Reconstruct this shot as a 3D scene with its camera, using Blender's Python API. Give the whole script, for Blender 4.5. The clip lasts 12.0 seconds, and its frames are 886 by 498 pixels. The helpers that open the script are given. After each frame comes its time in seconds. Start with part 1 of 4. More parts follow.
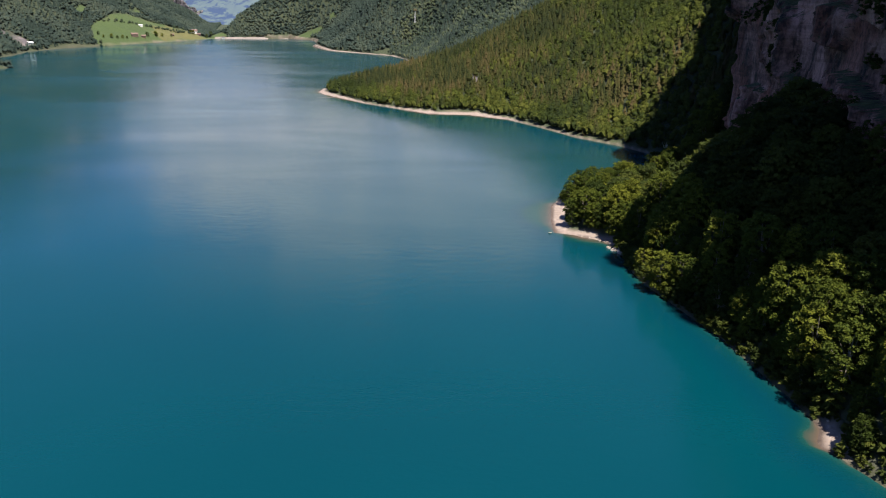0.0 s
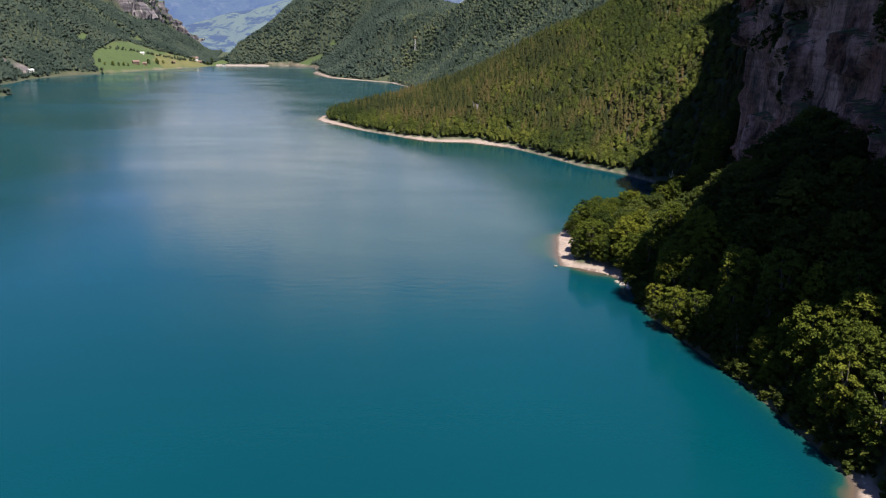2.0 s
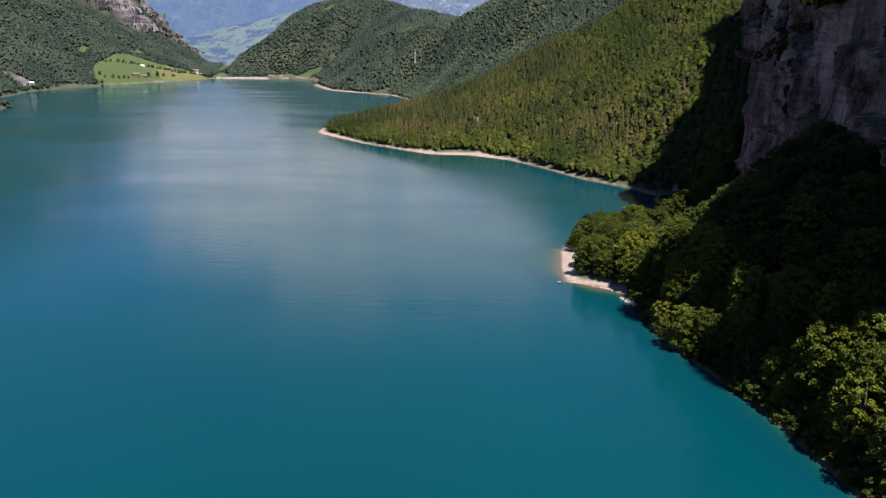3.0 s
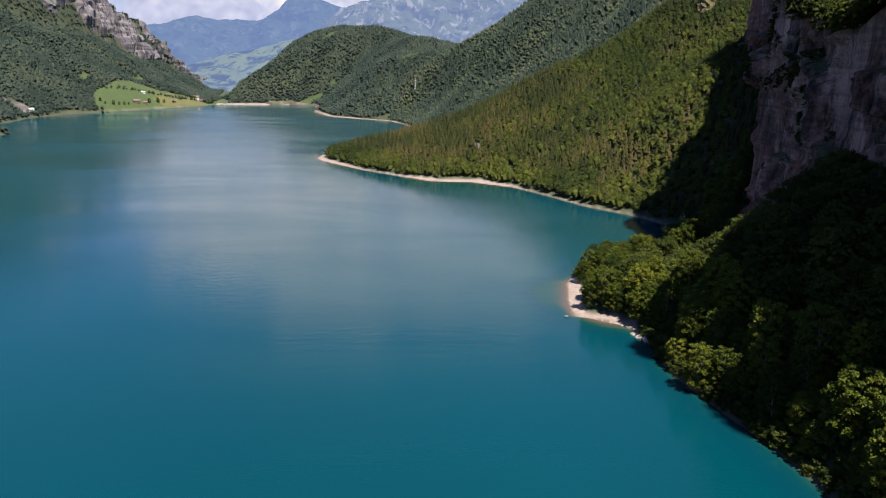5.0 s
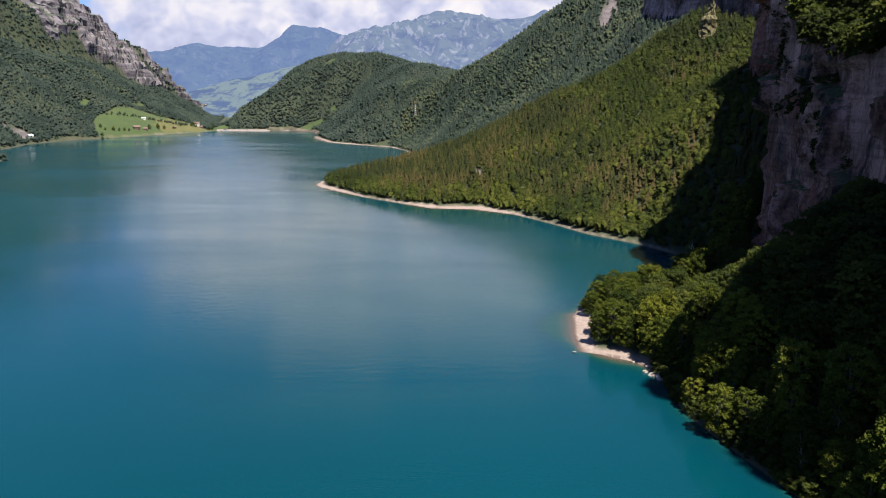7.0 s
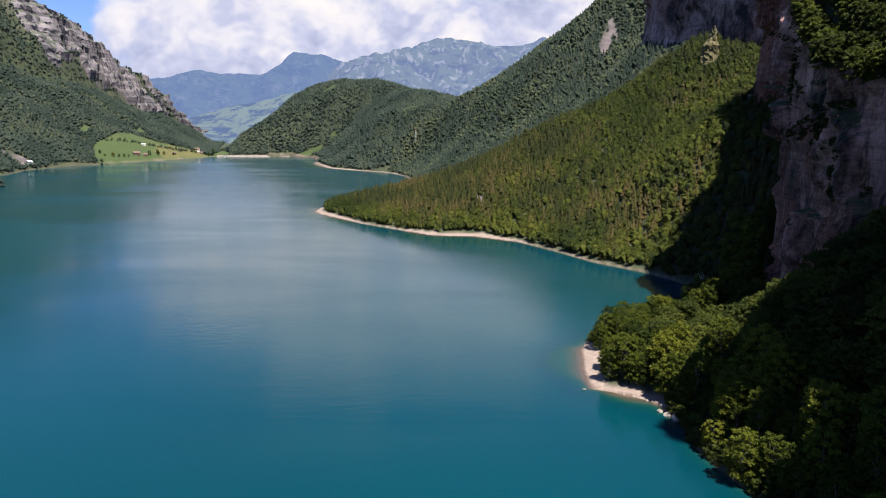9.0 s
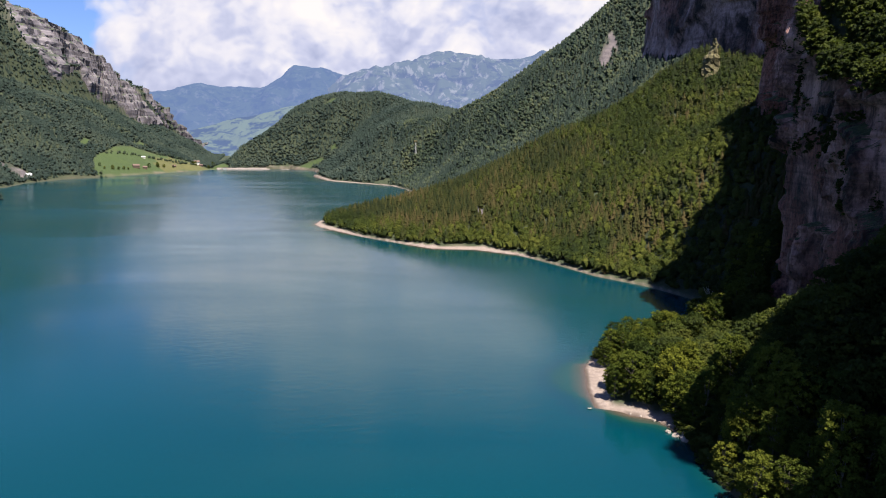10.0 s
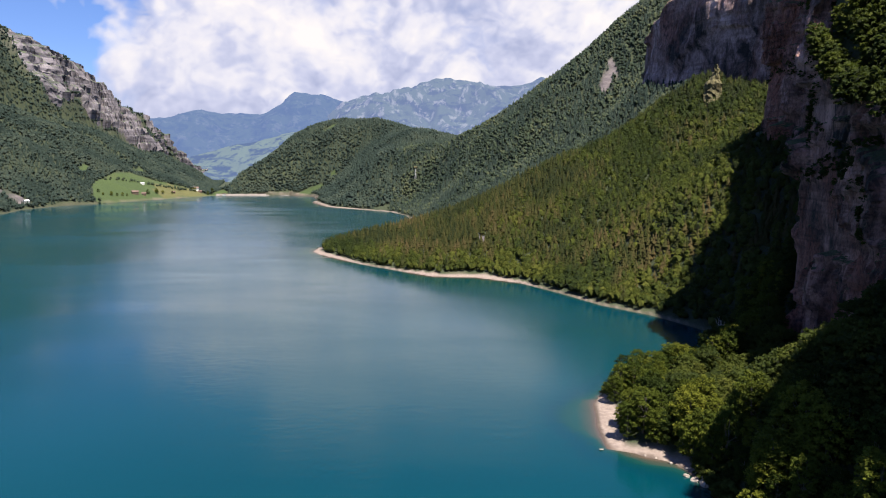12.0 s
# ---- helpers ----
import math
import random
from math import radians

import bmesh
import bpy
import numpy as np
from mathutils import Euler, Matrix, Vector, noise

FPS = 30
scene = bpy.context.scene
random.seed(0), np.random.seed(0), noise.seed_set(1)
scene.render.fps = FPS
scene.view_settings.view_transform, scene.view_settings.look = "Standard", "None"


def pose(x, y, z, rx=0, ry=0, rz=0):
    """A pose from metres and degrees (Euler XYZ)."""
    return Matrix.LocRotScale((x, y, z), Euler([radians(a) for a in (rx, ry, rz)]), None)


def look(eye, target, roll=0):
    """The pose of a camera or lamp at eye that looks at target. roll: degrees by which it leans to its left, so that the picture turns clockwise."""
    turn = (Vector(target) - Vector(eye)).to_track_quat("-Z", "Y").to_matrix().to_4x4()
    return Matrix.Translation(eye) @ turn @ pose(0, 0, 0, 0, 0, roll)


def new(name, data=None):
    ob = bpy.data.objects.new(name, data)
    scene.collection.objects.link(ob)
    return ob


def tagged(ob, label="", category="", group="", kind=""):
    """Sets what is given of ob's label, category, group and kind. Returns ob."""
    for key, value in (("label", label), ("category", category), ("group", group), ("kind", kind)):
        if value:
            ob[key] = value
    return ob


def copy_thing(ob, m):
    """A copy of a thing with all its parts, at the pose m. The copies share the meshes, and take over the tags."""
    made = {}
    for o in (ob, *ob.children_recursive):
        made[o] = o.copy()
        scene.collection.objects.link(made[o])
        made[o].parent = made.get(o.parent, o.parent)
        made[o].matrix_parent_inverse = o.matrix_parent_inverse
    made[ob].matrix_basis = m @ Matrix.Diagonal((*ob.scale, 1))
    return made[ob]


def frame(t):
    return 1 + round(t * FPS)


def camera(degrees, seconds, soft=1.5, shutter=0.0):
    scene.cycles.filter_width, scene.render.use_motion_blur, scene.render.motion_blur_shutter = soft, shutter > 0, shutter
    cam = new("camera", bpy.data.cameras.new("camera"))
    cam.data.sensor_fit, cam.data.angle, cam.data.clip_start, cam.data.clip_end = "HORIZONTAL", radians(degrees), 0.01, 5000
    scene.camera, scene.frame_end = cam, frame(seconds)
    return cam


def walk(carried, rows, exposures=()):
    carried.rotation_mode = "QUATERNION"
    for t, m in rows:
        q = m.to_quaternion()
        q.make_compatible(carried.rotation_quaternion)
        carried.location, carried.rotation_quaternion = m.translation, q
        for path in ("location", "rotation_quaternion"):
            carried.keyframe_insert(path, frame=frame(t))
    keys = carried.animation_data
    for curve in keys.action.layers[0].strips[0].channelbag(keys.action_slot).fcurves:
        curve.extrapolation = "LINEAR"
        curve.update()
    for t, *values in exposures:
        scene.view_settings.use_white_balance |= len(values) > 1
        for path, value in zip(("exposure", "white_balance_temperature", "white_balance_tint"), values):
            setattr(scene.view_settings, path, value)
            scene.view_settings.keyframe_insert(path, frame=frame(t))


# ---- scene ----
cam = camera(65.4, 12.0, soft=1.1)
PATH = [
    (0, (0.02, -0.055, 92.87), (0.008, 1.833, 92.208), 0.6),
    (0.5, (-0.2, 2.728, 92.84), (-0.212, 4.622, 92.196), 0.6),
    (1, (-0.42, 5.547, 92.84), (-0.432, 7.446, 92.213), 0.6),
    (1.5, (-0.65, 8.367, 92.84), (-0.663, 10.271, 92.23), 0.58),
    (2, (-0.92, 11.18, 92.83), (-0.932, 13.09, 92.237), 0.57),
    (2.5, (-1.18, 14.08, 92.83), (-1.193, 15.995, 92.253), 0.55),
    (3, (-1.45, 17.05, 92.84), (-1.462, 18.97, 92.279), 0.53),
    (5, (-2.53, 28.64, 92.84), (-2.542, 30.578, 92.348), 0.48),
    (5.5, (-2.78, 31.56, 92.82), (-2.792, 33.502, 92.345), 0.46),
    (6, (-3.02, 34.5, 92.82), (-3.033, 36.447, 92.364), 0.45),
    (6.5, (-3.3, 37.42, 92.83), (-3.312, 39.371, 92.39), 0.44),
    (7, (-3.55, 40.363, 92.82), (-3.562, 42.318, 92.398), 0.43),
    (9, (-4.7, 52.066, 92.845), (-4.712, 54.035, 92.494), 0.4),
    (9.5, (-4.97, 55.02, 92.85), (-4.982, 56.992, 92.516), 0.38),
    (10, (-5.24, 57.98, 92.88), (-5.252, 59.955, 92.564), 0.37),
    (10.5, (-5.53, 60.92, 92.9), (-5.542, 62.898, 92.601), 0.36),
    (11, (-5.82, 63.84, 92.93), (-5.832, 65.82, 92.649), 0.34),
    (11.5, (-6.1, 66.72, 92.98), (-6.111, 68.703, 92.718), 0.32),
    (12, (-6.38, 69.638, 93.03), (-6.391, 71.623, 92.787), 0.3),
]
EXPOSURE = 1.35
walk(cam, [(t, look(eye, target, roll)) for t, eye, target, roll in PATH], [(0, EXPOSURE), (12, EXPOSURE)])

# ---------------------------------------------------------------- light
SUN_WAY = Vector((-0.26, 0.39, -1.0)).normalized()
sun_data = bpy.data.lights.new("sun", "SUN")
sun_data.energy, sun_data.angle, sun_data.color = 5.0, radians(0.6), (1.0, 0.94, 0.84)
sun = new("sun", sun_data)
sun.matrix_world = Matrix.Translation((300, -400, 900)) @ SUN_WAY.to_track_quat("-Z", "Y").to_matrix().to_4x4()


class Nodes:
    """Short hand for building node trees."""

    def __init__(self, tree):
        self.tree = tree
        tree.nodes.clear()

    def add(self, kind, inputs=(), **settings):
        node = self.tree.nodes.new("ShaderNode" + kind)
        for key, value in settings.items():
            setattr(node, key, value)
        for key, value in dict(inputs).items():
            if isinstance(value, bpy.types.NodeSocket):
                self.tree.links.new(value, node.inputs[key])
            else:
                node.inputs[key].default_value = value
        return node

    def noise(self, vector, scale, detail=4.0, rough=0.55, lacunarity=2.0, distortion=0.0):
        return self.add("TexNoise", {"Vector": vector, "Scale": scale, "Detail": detail, "Roughness": rough,
                                     "Lacunarity": lacunarity, "Distortion": distortion}).outputs["Fac"]

    def ramp(self, fac, *stops):
        node = self.add("ValToRGB", {"Fac": fac})
        band = node.color_ramp
        while len(band.elements) < len(stops):
            band.elements.new(0.5)
        for element, (place, colour) in zip(band.elements, stops):
            element.position = place
            element.color = (*colour, 1) if len(colour) == 3 else colour
        return node.outputs["Color"]

    def mix(self, fac, a, b, mode="MIX"):
        node = self.add("Mix", data_type="RGBA", blend_type=mode)
        for socket, value in zip((node.inputs[0], node.inputs[6], node.inputs[7]), (fac, a, b)):
            if isinstance(value, bpy.types.NodeSocket):
                self.tree.links.new(value, socket)
            elif isinstance(value, tuple):
                socket.default_value = (*value, 1)
            else:
                socket.default_value = value
        return node.outputs[2]

    def math(self, operation, *values, clamp=False):
        node = self.add("Math", operation=operation, use_clamp=clamp)
        for socket, value in zip(node.inputs, values):
            if isinstance(value, bpy.types.NodeSocket):
                self.tree.links.new(value, socket)
            else:
                socket.default_value = value
        return node.outputs[0]

    def attribute(self, name):
        return self.add("Attribute", attribute_name=name).outputs["Fac"]

    def stretch(self, vector, scale):
        return self.add("Mapping", {"Vector": vector, "Scale": scale}).outputs["Vector"]


def make_world():
    world = bpy.data.worlds.new("sky")
    scene.world = world
    world.use_nodes = True
    n = Nodes(world.node_tree)
    way = n.add("TexCoord").outputs["Generated"]
    sky = n.add("TexSky", sky_type="NISHITA", sun_disc=False, sun_elevation=radians(64.9), sun_rotation=radians(146),
                altitude=850.0, air_density=1.0, dust_density=0.35, ozone_density=1.0).outputs["Color"]
    blue = n.mix(1.0, sky, (0.086, 0.104, 0.158), "MULTIPLY")
    # cumulus banked up over the mountains to the north, a blue gap over the north-west, broken cloud further west
    part_of = n.add("SeparateXYZ", {"Vector": way})
    x, y, z = part_of.outputs["X"], part_of.outputs["Y"], part_of.outputs["Z"]
    domed = n.stretch(way, (1.0, 1.0, 1.25))

    def density(shift):
        spot = n.add("Mapping", {"Vector": domed, "Location": shift}).outputs["Vector"]
        broad = n.noise(spot, 3.0, 2.0, 0.5)
        puff = n.add("TexVoronoi", {"Vector": n.add("VectorMath", {0: spot, 1: n.add("TexNoise", {"Vector": spot, "Scale": 5.0, "Detail": 4.0, "Roughness": 0.5}).outputs["Color"]}, operation="ADD").outputs[0], "Scale": 6.0, "Detail": 2.0, "Roughness": 0.5, "Lacunarity": 2.2}, feature="SMOOTH_F1").outputs["Distance"]
        return n.math("ADD", n.math("MULTIPLY_ADD", puff, -0.20, 0.13), n.math("ADD", n.math("MULTIPLY_ADD", broad, 0.5, 0.15), n.math("MULTIPLY", n.noise(spot, 8.0, 7.0, 0.55), 0.30)))

    here = density((0, 0, 0))
    north = n.math("MINIMUM", n.math("MULTIPLY_ADD", x, 1.3, 0.72), n.math("MULTIPLY_ADD", y, 1.0, 0.05))
    west = n.math("MINIMUM", n.math("MULTIPLY_ADD", x, -1.2, -0.40), n.math("MULTIPLY_ADD", z, 1.6, -0.22))
    lean = n.math("MINIMUM", n.math("MAXIMUM", north, west), 0.44)
    low = n.math("MULTIPLY", n.math("MULTIPLY", z, z), -2.5)
    cover = n.math("ADD", n.math("ADD", here, lean), low)
    mask = n.ramp(cover, (0.64, (0, 0, 0)), (0.72, (0.8, 0.8, 0.8)), (0.80, (1, 1, 1)))
    high = n.ramp(z, (0.30, (1, 1, 1)), (0.52, (0, 0, 0)))
    relief = n.math("SUBTRACT", here, density((0.02, -0.01, 0.045)))
    tone = n.math("ADD", n.math("MULTIPLY_ADD", relief, 2.1, 0.35), n.math("MULTIPLY", n.math("MINIMUM", z, 0.25), 1.1))
    cloud = n.ramp(tone, (0.22, (0.43, 0.47, 0.68)), (0.42, (0.63, 0.65, 0.84)), (0.58, (0.85, 0.83, 0.92)), (0.80, (1.02, 0.96, 0.95)))
    n.add("OutputWorld", {"Surface": n.add("Background", {"Color": n.mix(n.math("MULTIPLY", mask, high), blue, cloud), "Strength": 0.40}).outputs[0]})


make_world()

# ---------------------------------------------------------------- materials


def material(name):
    m = bpy.data.materials.new(name)
    m.use_nodes = True
    return m, Nodes(m.node_tree)


def finish(n, shader):
    n.add("OutputMaterial", {"Surface": shader})


def principled(n, colour, rough=0.8, bump=None, strength=0.5, distance=1.0, **more):
    inputs = {"Base Color": colour if not isinstance(colour, tuple) else (*colour, 1), "Roughness": rough}
    inputs.update(more)
    if bump is not None:
        inputs["Normal"] = n.add("Bump", {"Height": bump, "Strength": strength, "Distance": distance}).outputs[0]
    return n.add("BsdfPrincipled", inputs).outputs[0]


def place_of(n):
    return n.add("NewGeometry").outputs["Position"]


def plain_material(name, colour, rough=0.7, scale=0.6, spread=0.25):
    m, n = material(name)
    p = place_of(n)
    grain = n.noise(p, scale, 6.0, 0.6)
    a, b = tuple(c * (1 - spread) for c in colour), tuple(min(1.0, c * (1 + spread)) for c in colour)
    finish(n, principled(n, n.ramp(grain, (0.3, a), (0.7, b)), rough, grain, 0.3, 0.2))
    return m


def ground_material():
    m, n = material("ground")
    p = place_of(n)
    litter = n.ramp(n.noise(p, 0.15, 6.0, 0.65), (0.3, (0.0144, 0.021, 0.0083)), (0.5, (0.0245, 0.0329, 0.0112)), (0.75, (0.036, 0.0434, 0.015)))
    layer = n.noise(n.stretch(p, (0.0106, 0.0104, 0.0333)), 1.0, 10.0, 0.70, 2.1, 0.9)
    rock = n.ramp(layer, (0.34, (0.0342, 0.0296, 0.034)), (0.46, (0.0798, 0.0651, 0.0696)), (0.58, (0.1444, 0.1169, 0.1169)), (0.70, (0.0646, 0.0533, 0.0577)))
    tuft = n.noise(p, 0.022, 8.0, 0.68)
    rock = n.mix(n.ramp(tuft, (0.50, (0, 0, 0)), (0.60, (0.85, 0.85, 0.85))), rock, n.ramp(n.noise(p, 0.05), (0.35, (0.016, 0.0231, 0.0116)), (0.65, (0.0342, 0.0422, 0.0168))))
    turf = n.ramp(n.noise(p, 0.012, 5.0, 0.6), (0.3, (0.0175, 0.0302, 0.0057)), (0.55, (0.0262, 0.0403, 0.0084)), (0.72, (0.0398, 0.0433, 0.0132)))
    turf = n.mix(n.attribute("hay"), turf, n.ramp(n.noise(p, 0.05, 4.0), (0.3, (0.0669, 0.0545, 0.0155)), (0.7, (0.0912, 0.0722, 0.0233))))
    turf = n.mix(n.noise(p, 0.2, 4.0), turf, n.mix(0.5, turf, (0.0532, 0.0888, 0.0148)))
    sand = n.ramp(n.noise(p, 0.5, 8.0, 0.7), (0.3, (0.152, 0.1125, 0.0932)), (0.55, (0.228, 0.1761, 0.1495)), (0.75, (0.304, 0.2442, 0.2146)))
    colour = n.mix(n.attribute("meadow"), litter, turf)
    colour = n.mix(n.attribute("rock"), colour, rock)
    wet = n.mix(n.attribute("wet"), sand, n.mix(1.0, sand, (0.2584, 0.222, 0.1924), "MULTIPLY"))
    colour = n.mix(n.attribute("beach"), colour, wet)
    bump = n.noise(p, 0.25, 8.0, 0.65)
    finish(n, principled(n, colour, 0.9, bump, 0.6, 1.5))
    return m


def rock_colour(n, p, size):
    """Grey to pinkish limestone in blocks, the near-black ones painted shade, with rusty faces, black seeps and pale
    fresh breaks.
    """
    block = n.noise(n.stretch(p, (0.055 / size, 0.055 / size, 0.032 / size)), 1.0, 9.0, 0.66, 2.1, 0.6)
    streak = n.noise(n.stretch(p, (0.30 / size, 0.30 / size, 0.035 / size)), 1.0, 9.0, 0.66, 2.1, 0.8)
    bed = n.noise(n.stretch(p, (0.010 / size, 0.010 / size, 0.16 / size)), 1.0, 8.0, 0.62, 2.1, 1.0)
    stain = n.noise(n.add("Mapping", {"Vector": p, "Location": (31.0, 7.0, 11.0), "Scale": (0.022 / size, 0.022 / size, 0.014 / size)}).outputs["Vector"], 1.0, 7.0, 0.6, 2.0, 0.5)
    chip = n.noise(n.stretch(p, (0.8 / size, 0.8 / size, 0.45 / size)), 1.0, 6.0, 0.7)
    # lowest stop paints the shadow of ledges and recesses into the rock
    colour = n.ramp(block, (0.41, (0.012, 0.009, 0.009)), (0.47, (0.130, 0.098, 0.092)), (0.54, (0.300, 0.232, 0.222)), (0.64, (0.480, 0.390, 0.378)))
    rust = n.ramp(chip, (0.30, (0.070, 0.034, 0.028)), (0.70, (0.330, 0.165, 0.130)))
    colour = n.mix(n.ramp(stain, (0.50, (0, 0, 0)), (0.62, (0.8, 0.8, 0.8))), colour, rust)
    colour = n.mix(n.ramp(streak, (0.30, (0.9, 0.9, 0.9)), (0.47, (0, 0, 0))), colour, (0.020, 0.018, 0.019))
    colour = n.mix(n.ramp(bed, (0.50, (0, 0, 0)), (0.60, (0.6, 0.6, 0.6))), colour, n.mix(1.0, colour, (0.42, 0.38, 0.38), "MULTIPLY"))
    return n.mix(n.ramp(chip, (0.36, (0.8, 0.8, 0.8)), (0.50, (0, 0, 0))), colour, n.mix(1.0, colour, (0.40, 0.38, 0.38), "MULTIPLY"))


def cliff_material(size, pale=(1.0, 1.0, 1.0)):
    m, n = material("limestone")
    p = place_of(n)
    colour = n.mix(1.0, rock_colour(n, p, size), pale, "MULTIPLY")
    up = n.add("SeparateXYZ", {"Vector": n.add("NewGeometry").outputs["True Normal"]}).outputs["Z"]
    moss = n.math("ADD", n.math("MULTIPLY", up, 0.75), n.math("MULTIPLY", n.noise(p, 0.06 / size, 6.0, 0.65), 0.8))
    colour = n.mix(n.ramp(moss, (0.80, (0, 0, 0)), (0.95, (1, 1, 1))), colour, n.ramp(n.noise(p, 0.4), (0.3, (0.02, 0.03, 0.01)), (0.7, (0.07, 0.085, 0.025))))
    bump = n.math("ADD", n.noise(n.stretch(p, (0.3 / size, 0.3 / size, 0.08 / size)), 1.0, 9.0, 0.7), n.noise(p, 0.5 / size, 8.0, 0.7))
    finish(n, principled(n, colour, 0.9, bump, 1.0, 2.2 * size))
    return m


def crag_material():
    """Bedded pale limestone with turf on its shelves."""
    m, n = material("bedded_limestone")
    p = place_of(n)
    slant = n.add("Mapping", {"Vector": p, "Rotation": (0.072, 0.1008, 0), "Scale": (0.0029, 0.0029, 0.074)}).outputs["Vector"]
    bed = n.noise(slant, 1.0, 9.0, 0.66, 2.1, 0.5)
    patch = n.noise(p, 0.016, 9.0, 0.66)
    colour = n.ramp(bed, (0.36, (0.06, 0.0528, 0.064)), (0.47, (0.132, 0.1152, 0.1296)), (0.60, (0.216, 0.1888, 0.2009)))
    colour = n.mix(n.ramp(patch, (0.40, (0.8, 0.8, 0.8)), (0.56, (0, 0, 0))), colour, n.mix(1.0, colour, (0.3024, 0.3096, 0.3552), "MULTIPLY"))
    up = n.add("SeparateXYZ", {"Vector": n.add("NewGeometry").outputs["True Normal"]}).outputs["Z"]
    turf = n.math("ADD", n.math("MULTIPLY", up, 0.7), n.math("MULTIPLY", n.noise(p, 0.03, 7.0, 0.65), 0.8))
    colour = n.mix(n.ramp(turf, (0.80, (0, 0, 0)), (0.90, (0.9, 0.9, 0.9))), colour, n.ramp(patch, (0.35, (0.0216, 0.0317, 0.0192)), (0.65, (0.0504, 0.0634, 0.0296))))
    finish(n, principled(n, colour, 0.9, n.math("ADD", bed, patch), 0.5, 4.0))
    return m


def water_material():
    m, n = material("lake_water")
    p = place_of(n)
    depth = n.attribute("depth")
    murk = n.noise(p, 0.004, 3.0, 0.5)
    deep = n.ramp(murk, (0.35, (0.0001, 0.0275, 0.0385)), (0.65, (0.0002, 0.0335, 0.0455)))
    colour = n.ramp(n.math("MULTIPLY", depth, 0.05), (0.0, (0.075, 0.053, 0.0396)), (0.03, (0.0338, 0.0422, 0.0324)), (0.10, (0.006, 0.0367, 0.0324)), (0.35, (0.0015, 0.0286, 0.0331)), (1.0, (0.0008, 0.0245, 0.0403)))
    colour = n.mix(n.math("MULTIPLY", depth, 0.025, clamp=True), colour, deep)
    wave = n.noise(n.stretch(p, (0.16, 0.30, 1.0)), 1.0, 3.0, 0.55, 2.0, 0.4)
    ripple = n.noise(n.stretch(p, (0.7, 1.3, 1.0)), 1.0, 2.0, 0.5, 2.0, 0.2)
    calm = n.noise(n.stretch(p, (0.0035, 0.009, 1.0)), 1.0, 4.0, 0.6, 2.0, 0.6)
    height = n.math("ADD", n.math("MULTIPLY", wave, 0.7), n.math("MULTIPLY", ripple, 0.25))
    finish(n, principled(n, colour, n.ramp(calm, (0.35, (0.09, 0.09, 0.09)), (0.65, (0.22, 0.22, 0.22))), height, 0.24, 0.4, **{"IOR": 1.34, "Specular IOR Level": 0.62}))
    return m


def leaf_material(name, stops, gloss=0.75, per_thing=True):
    """Foliage; stops run from dark to light green. Twigs finer than the mesh soften its shading."""
    m, n = material(name)
    shape = n.add("NewGeometry")
    tint = n.add("ObjectInfo").outputs["Random"] if per_thing else n.attribute("tint")
    pick = n.math("ADD", n.math("MULTIPLY", tint, 0.74), n.math("MULTIPLY", shape.outputs["Random Per Island"], 0.26))
    if not per_thing:
        spray = n.noise(shape.outputs["Position"], 0.55, 4.0, 0.7)
        pick = n.math("ADD", pick, n.math("MULTIPLY_ADD", spray, 0.5, -0.25))
    colour = n.ramp(pick, *stops)
    loose = n.add("VectorMath", {0: shape.outputs["Normal"], 1: (0.0, 0.0, 0.2 if per_thing else 1.15)}, operation="ADD").outputs[0]
    facing = n.add("VectorMath", {0: loose}, operation="NORMALIZE").outputs[0]
    front = principled(n, colour, gloss, **{"Specular IOR Level": 0.08, "Normal": facing})
    back = n.add("BsdfTranslucent", {"Color": n.mix(0.5, colour, (0.12, 0.16, 0.022))}).outputs[0]
    finish(n, n.add("MixShader", {0: 0.14 if per_thing else 0.28, 1: front, 2: back}).outputs[0])
    return m


BROAD = ((0.05, (0.0111, 0.0184, 0.0035)), (0.35, (0.0275, 0.0404, 0.0053)), (0.65, (0.0556, 0.0665, 0.0076)), (0.95, (0.1033, 0.1064, 0.0117)))
MIXED = ((0.05, (0.0135, 0.0214, 0.0066)), (0.35, (0.0293, 0.0392, 0.0077)), (0.65, (0.047, 0.0564, 0.0097)), (0.95, (0.0723, 0.0764, 0.0138)))
SPRUCE = ((0.05, (0.0134, 0.0192, 0.0077)), (0.4, (0.0295, 0.0336, 0.0094)), (0.7, (0.0465, 0.0428, 0.0141)), (0.95, (0.0682, 0.0501, 0.0214)))
# far foliage: blue haze of distance is mixed into these two colour sets
HAZED = ((0.05, (0.0158, 0.0252, 0.0216)), (0.4, (0.0264, 0.0396, 0.0324)), (0.7, (0.037, 0.0504, 0.0395)), (0.95, (0.051, 0.063, 0.0449)))
HAZED_RIDGE = ((0.05, (0.0169, 0.0266, 0.0178)), (0.4, (0.034, 0.0472, 0.0293)), (0.7, (0.0525, 0.065, 0.0356)), (0.95, (0.0734, 0.0798, 0.0406)))
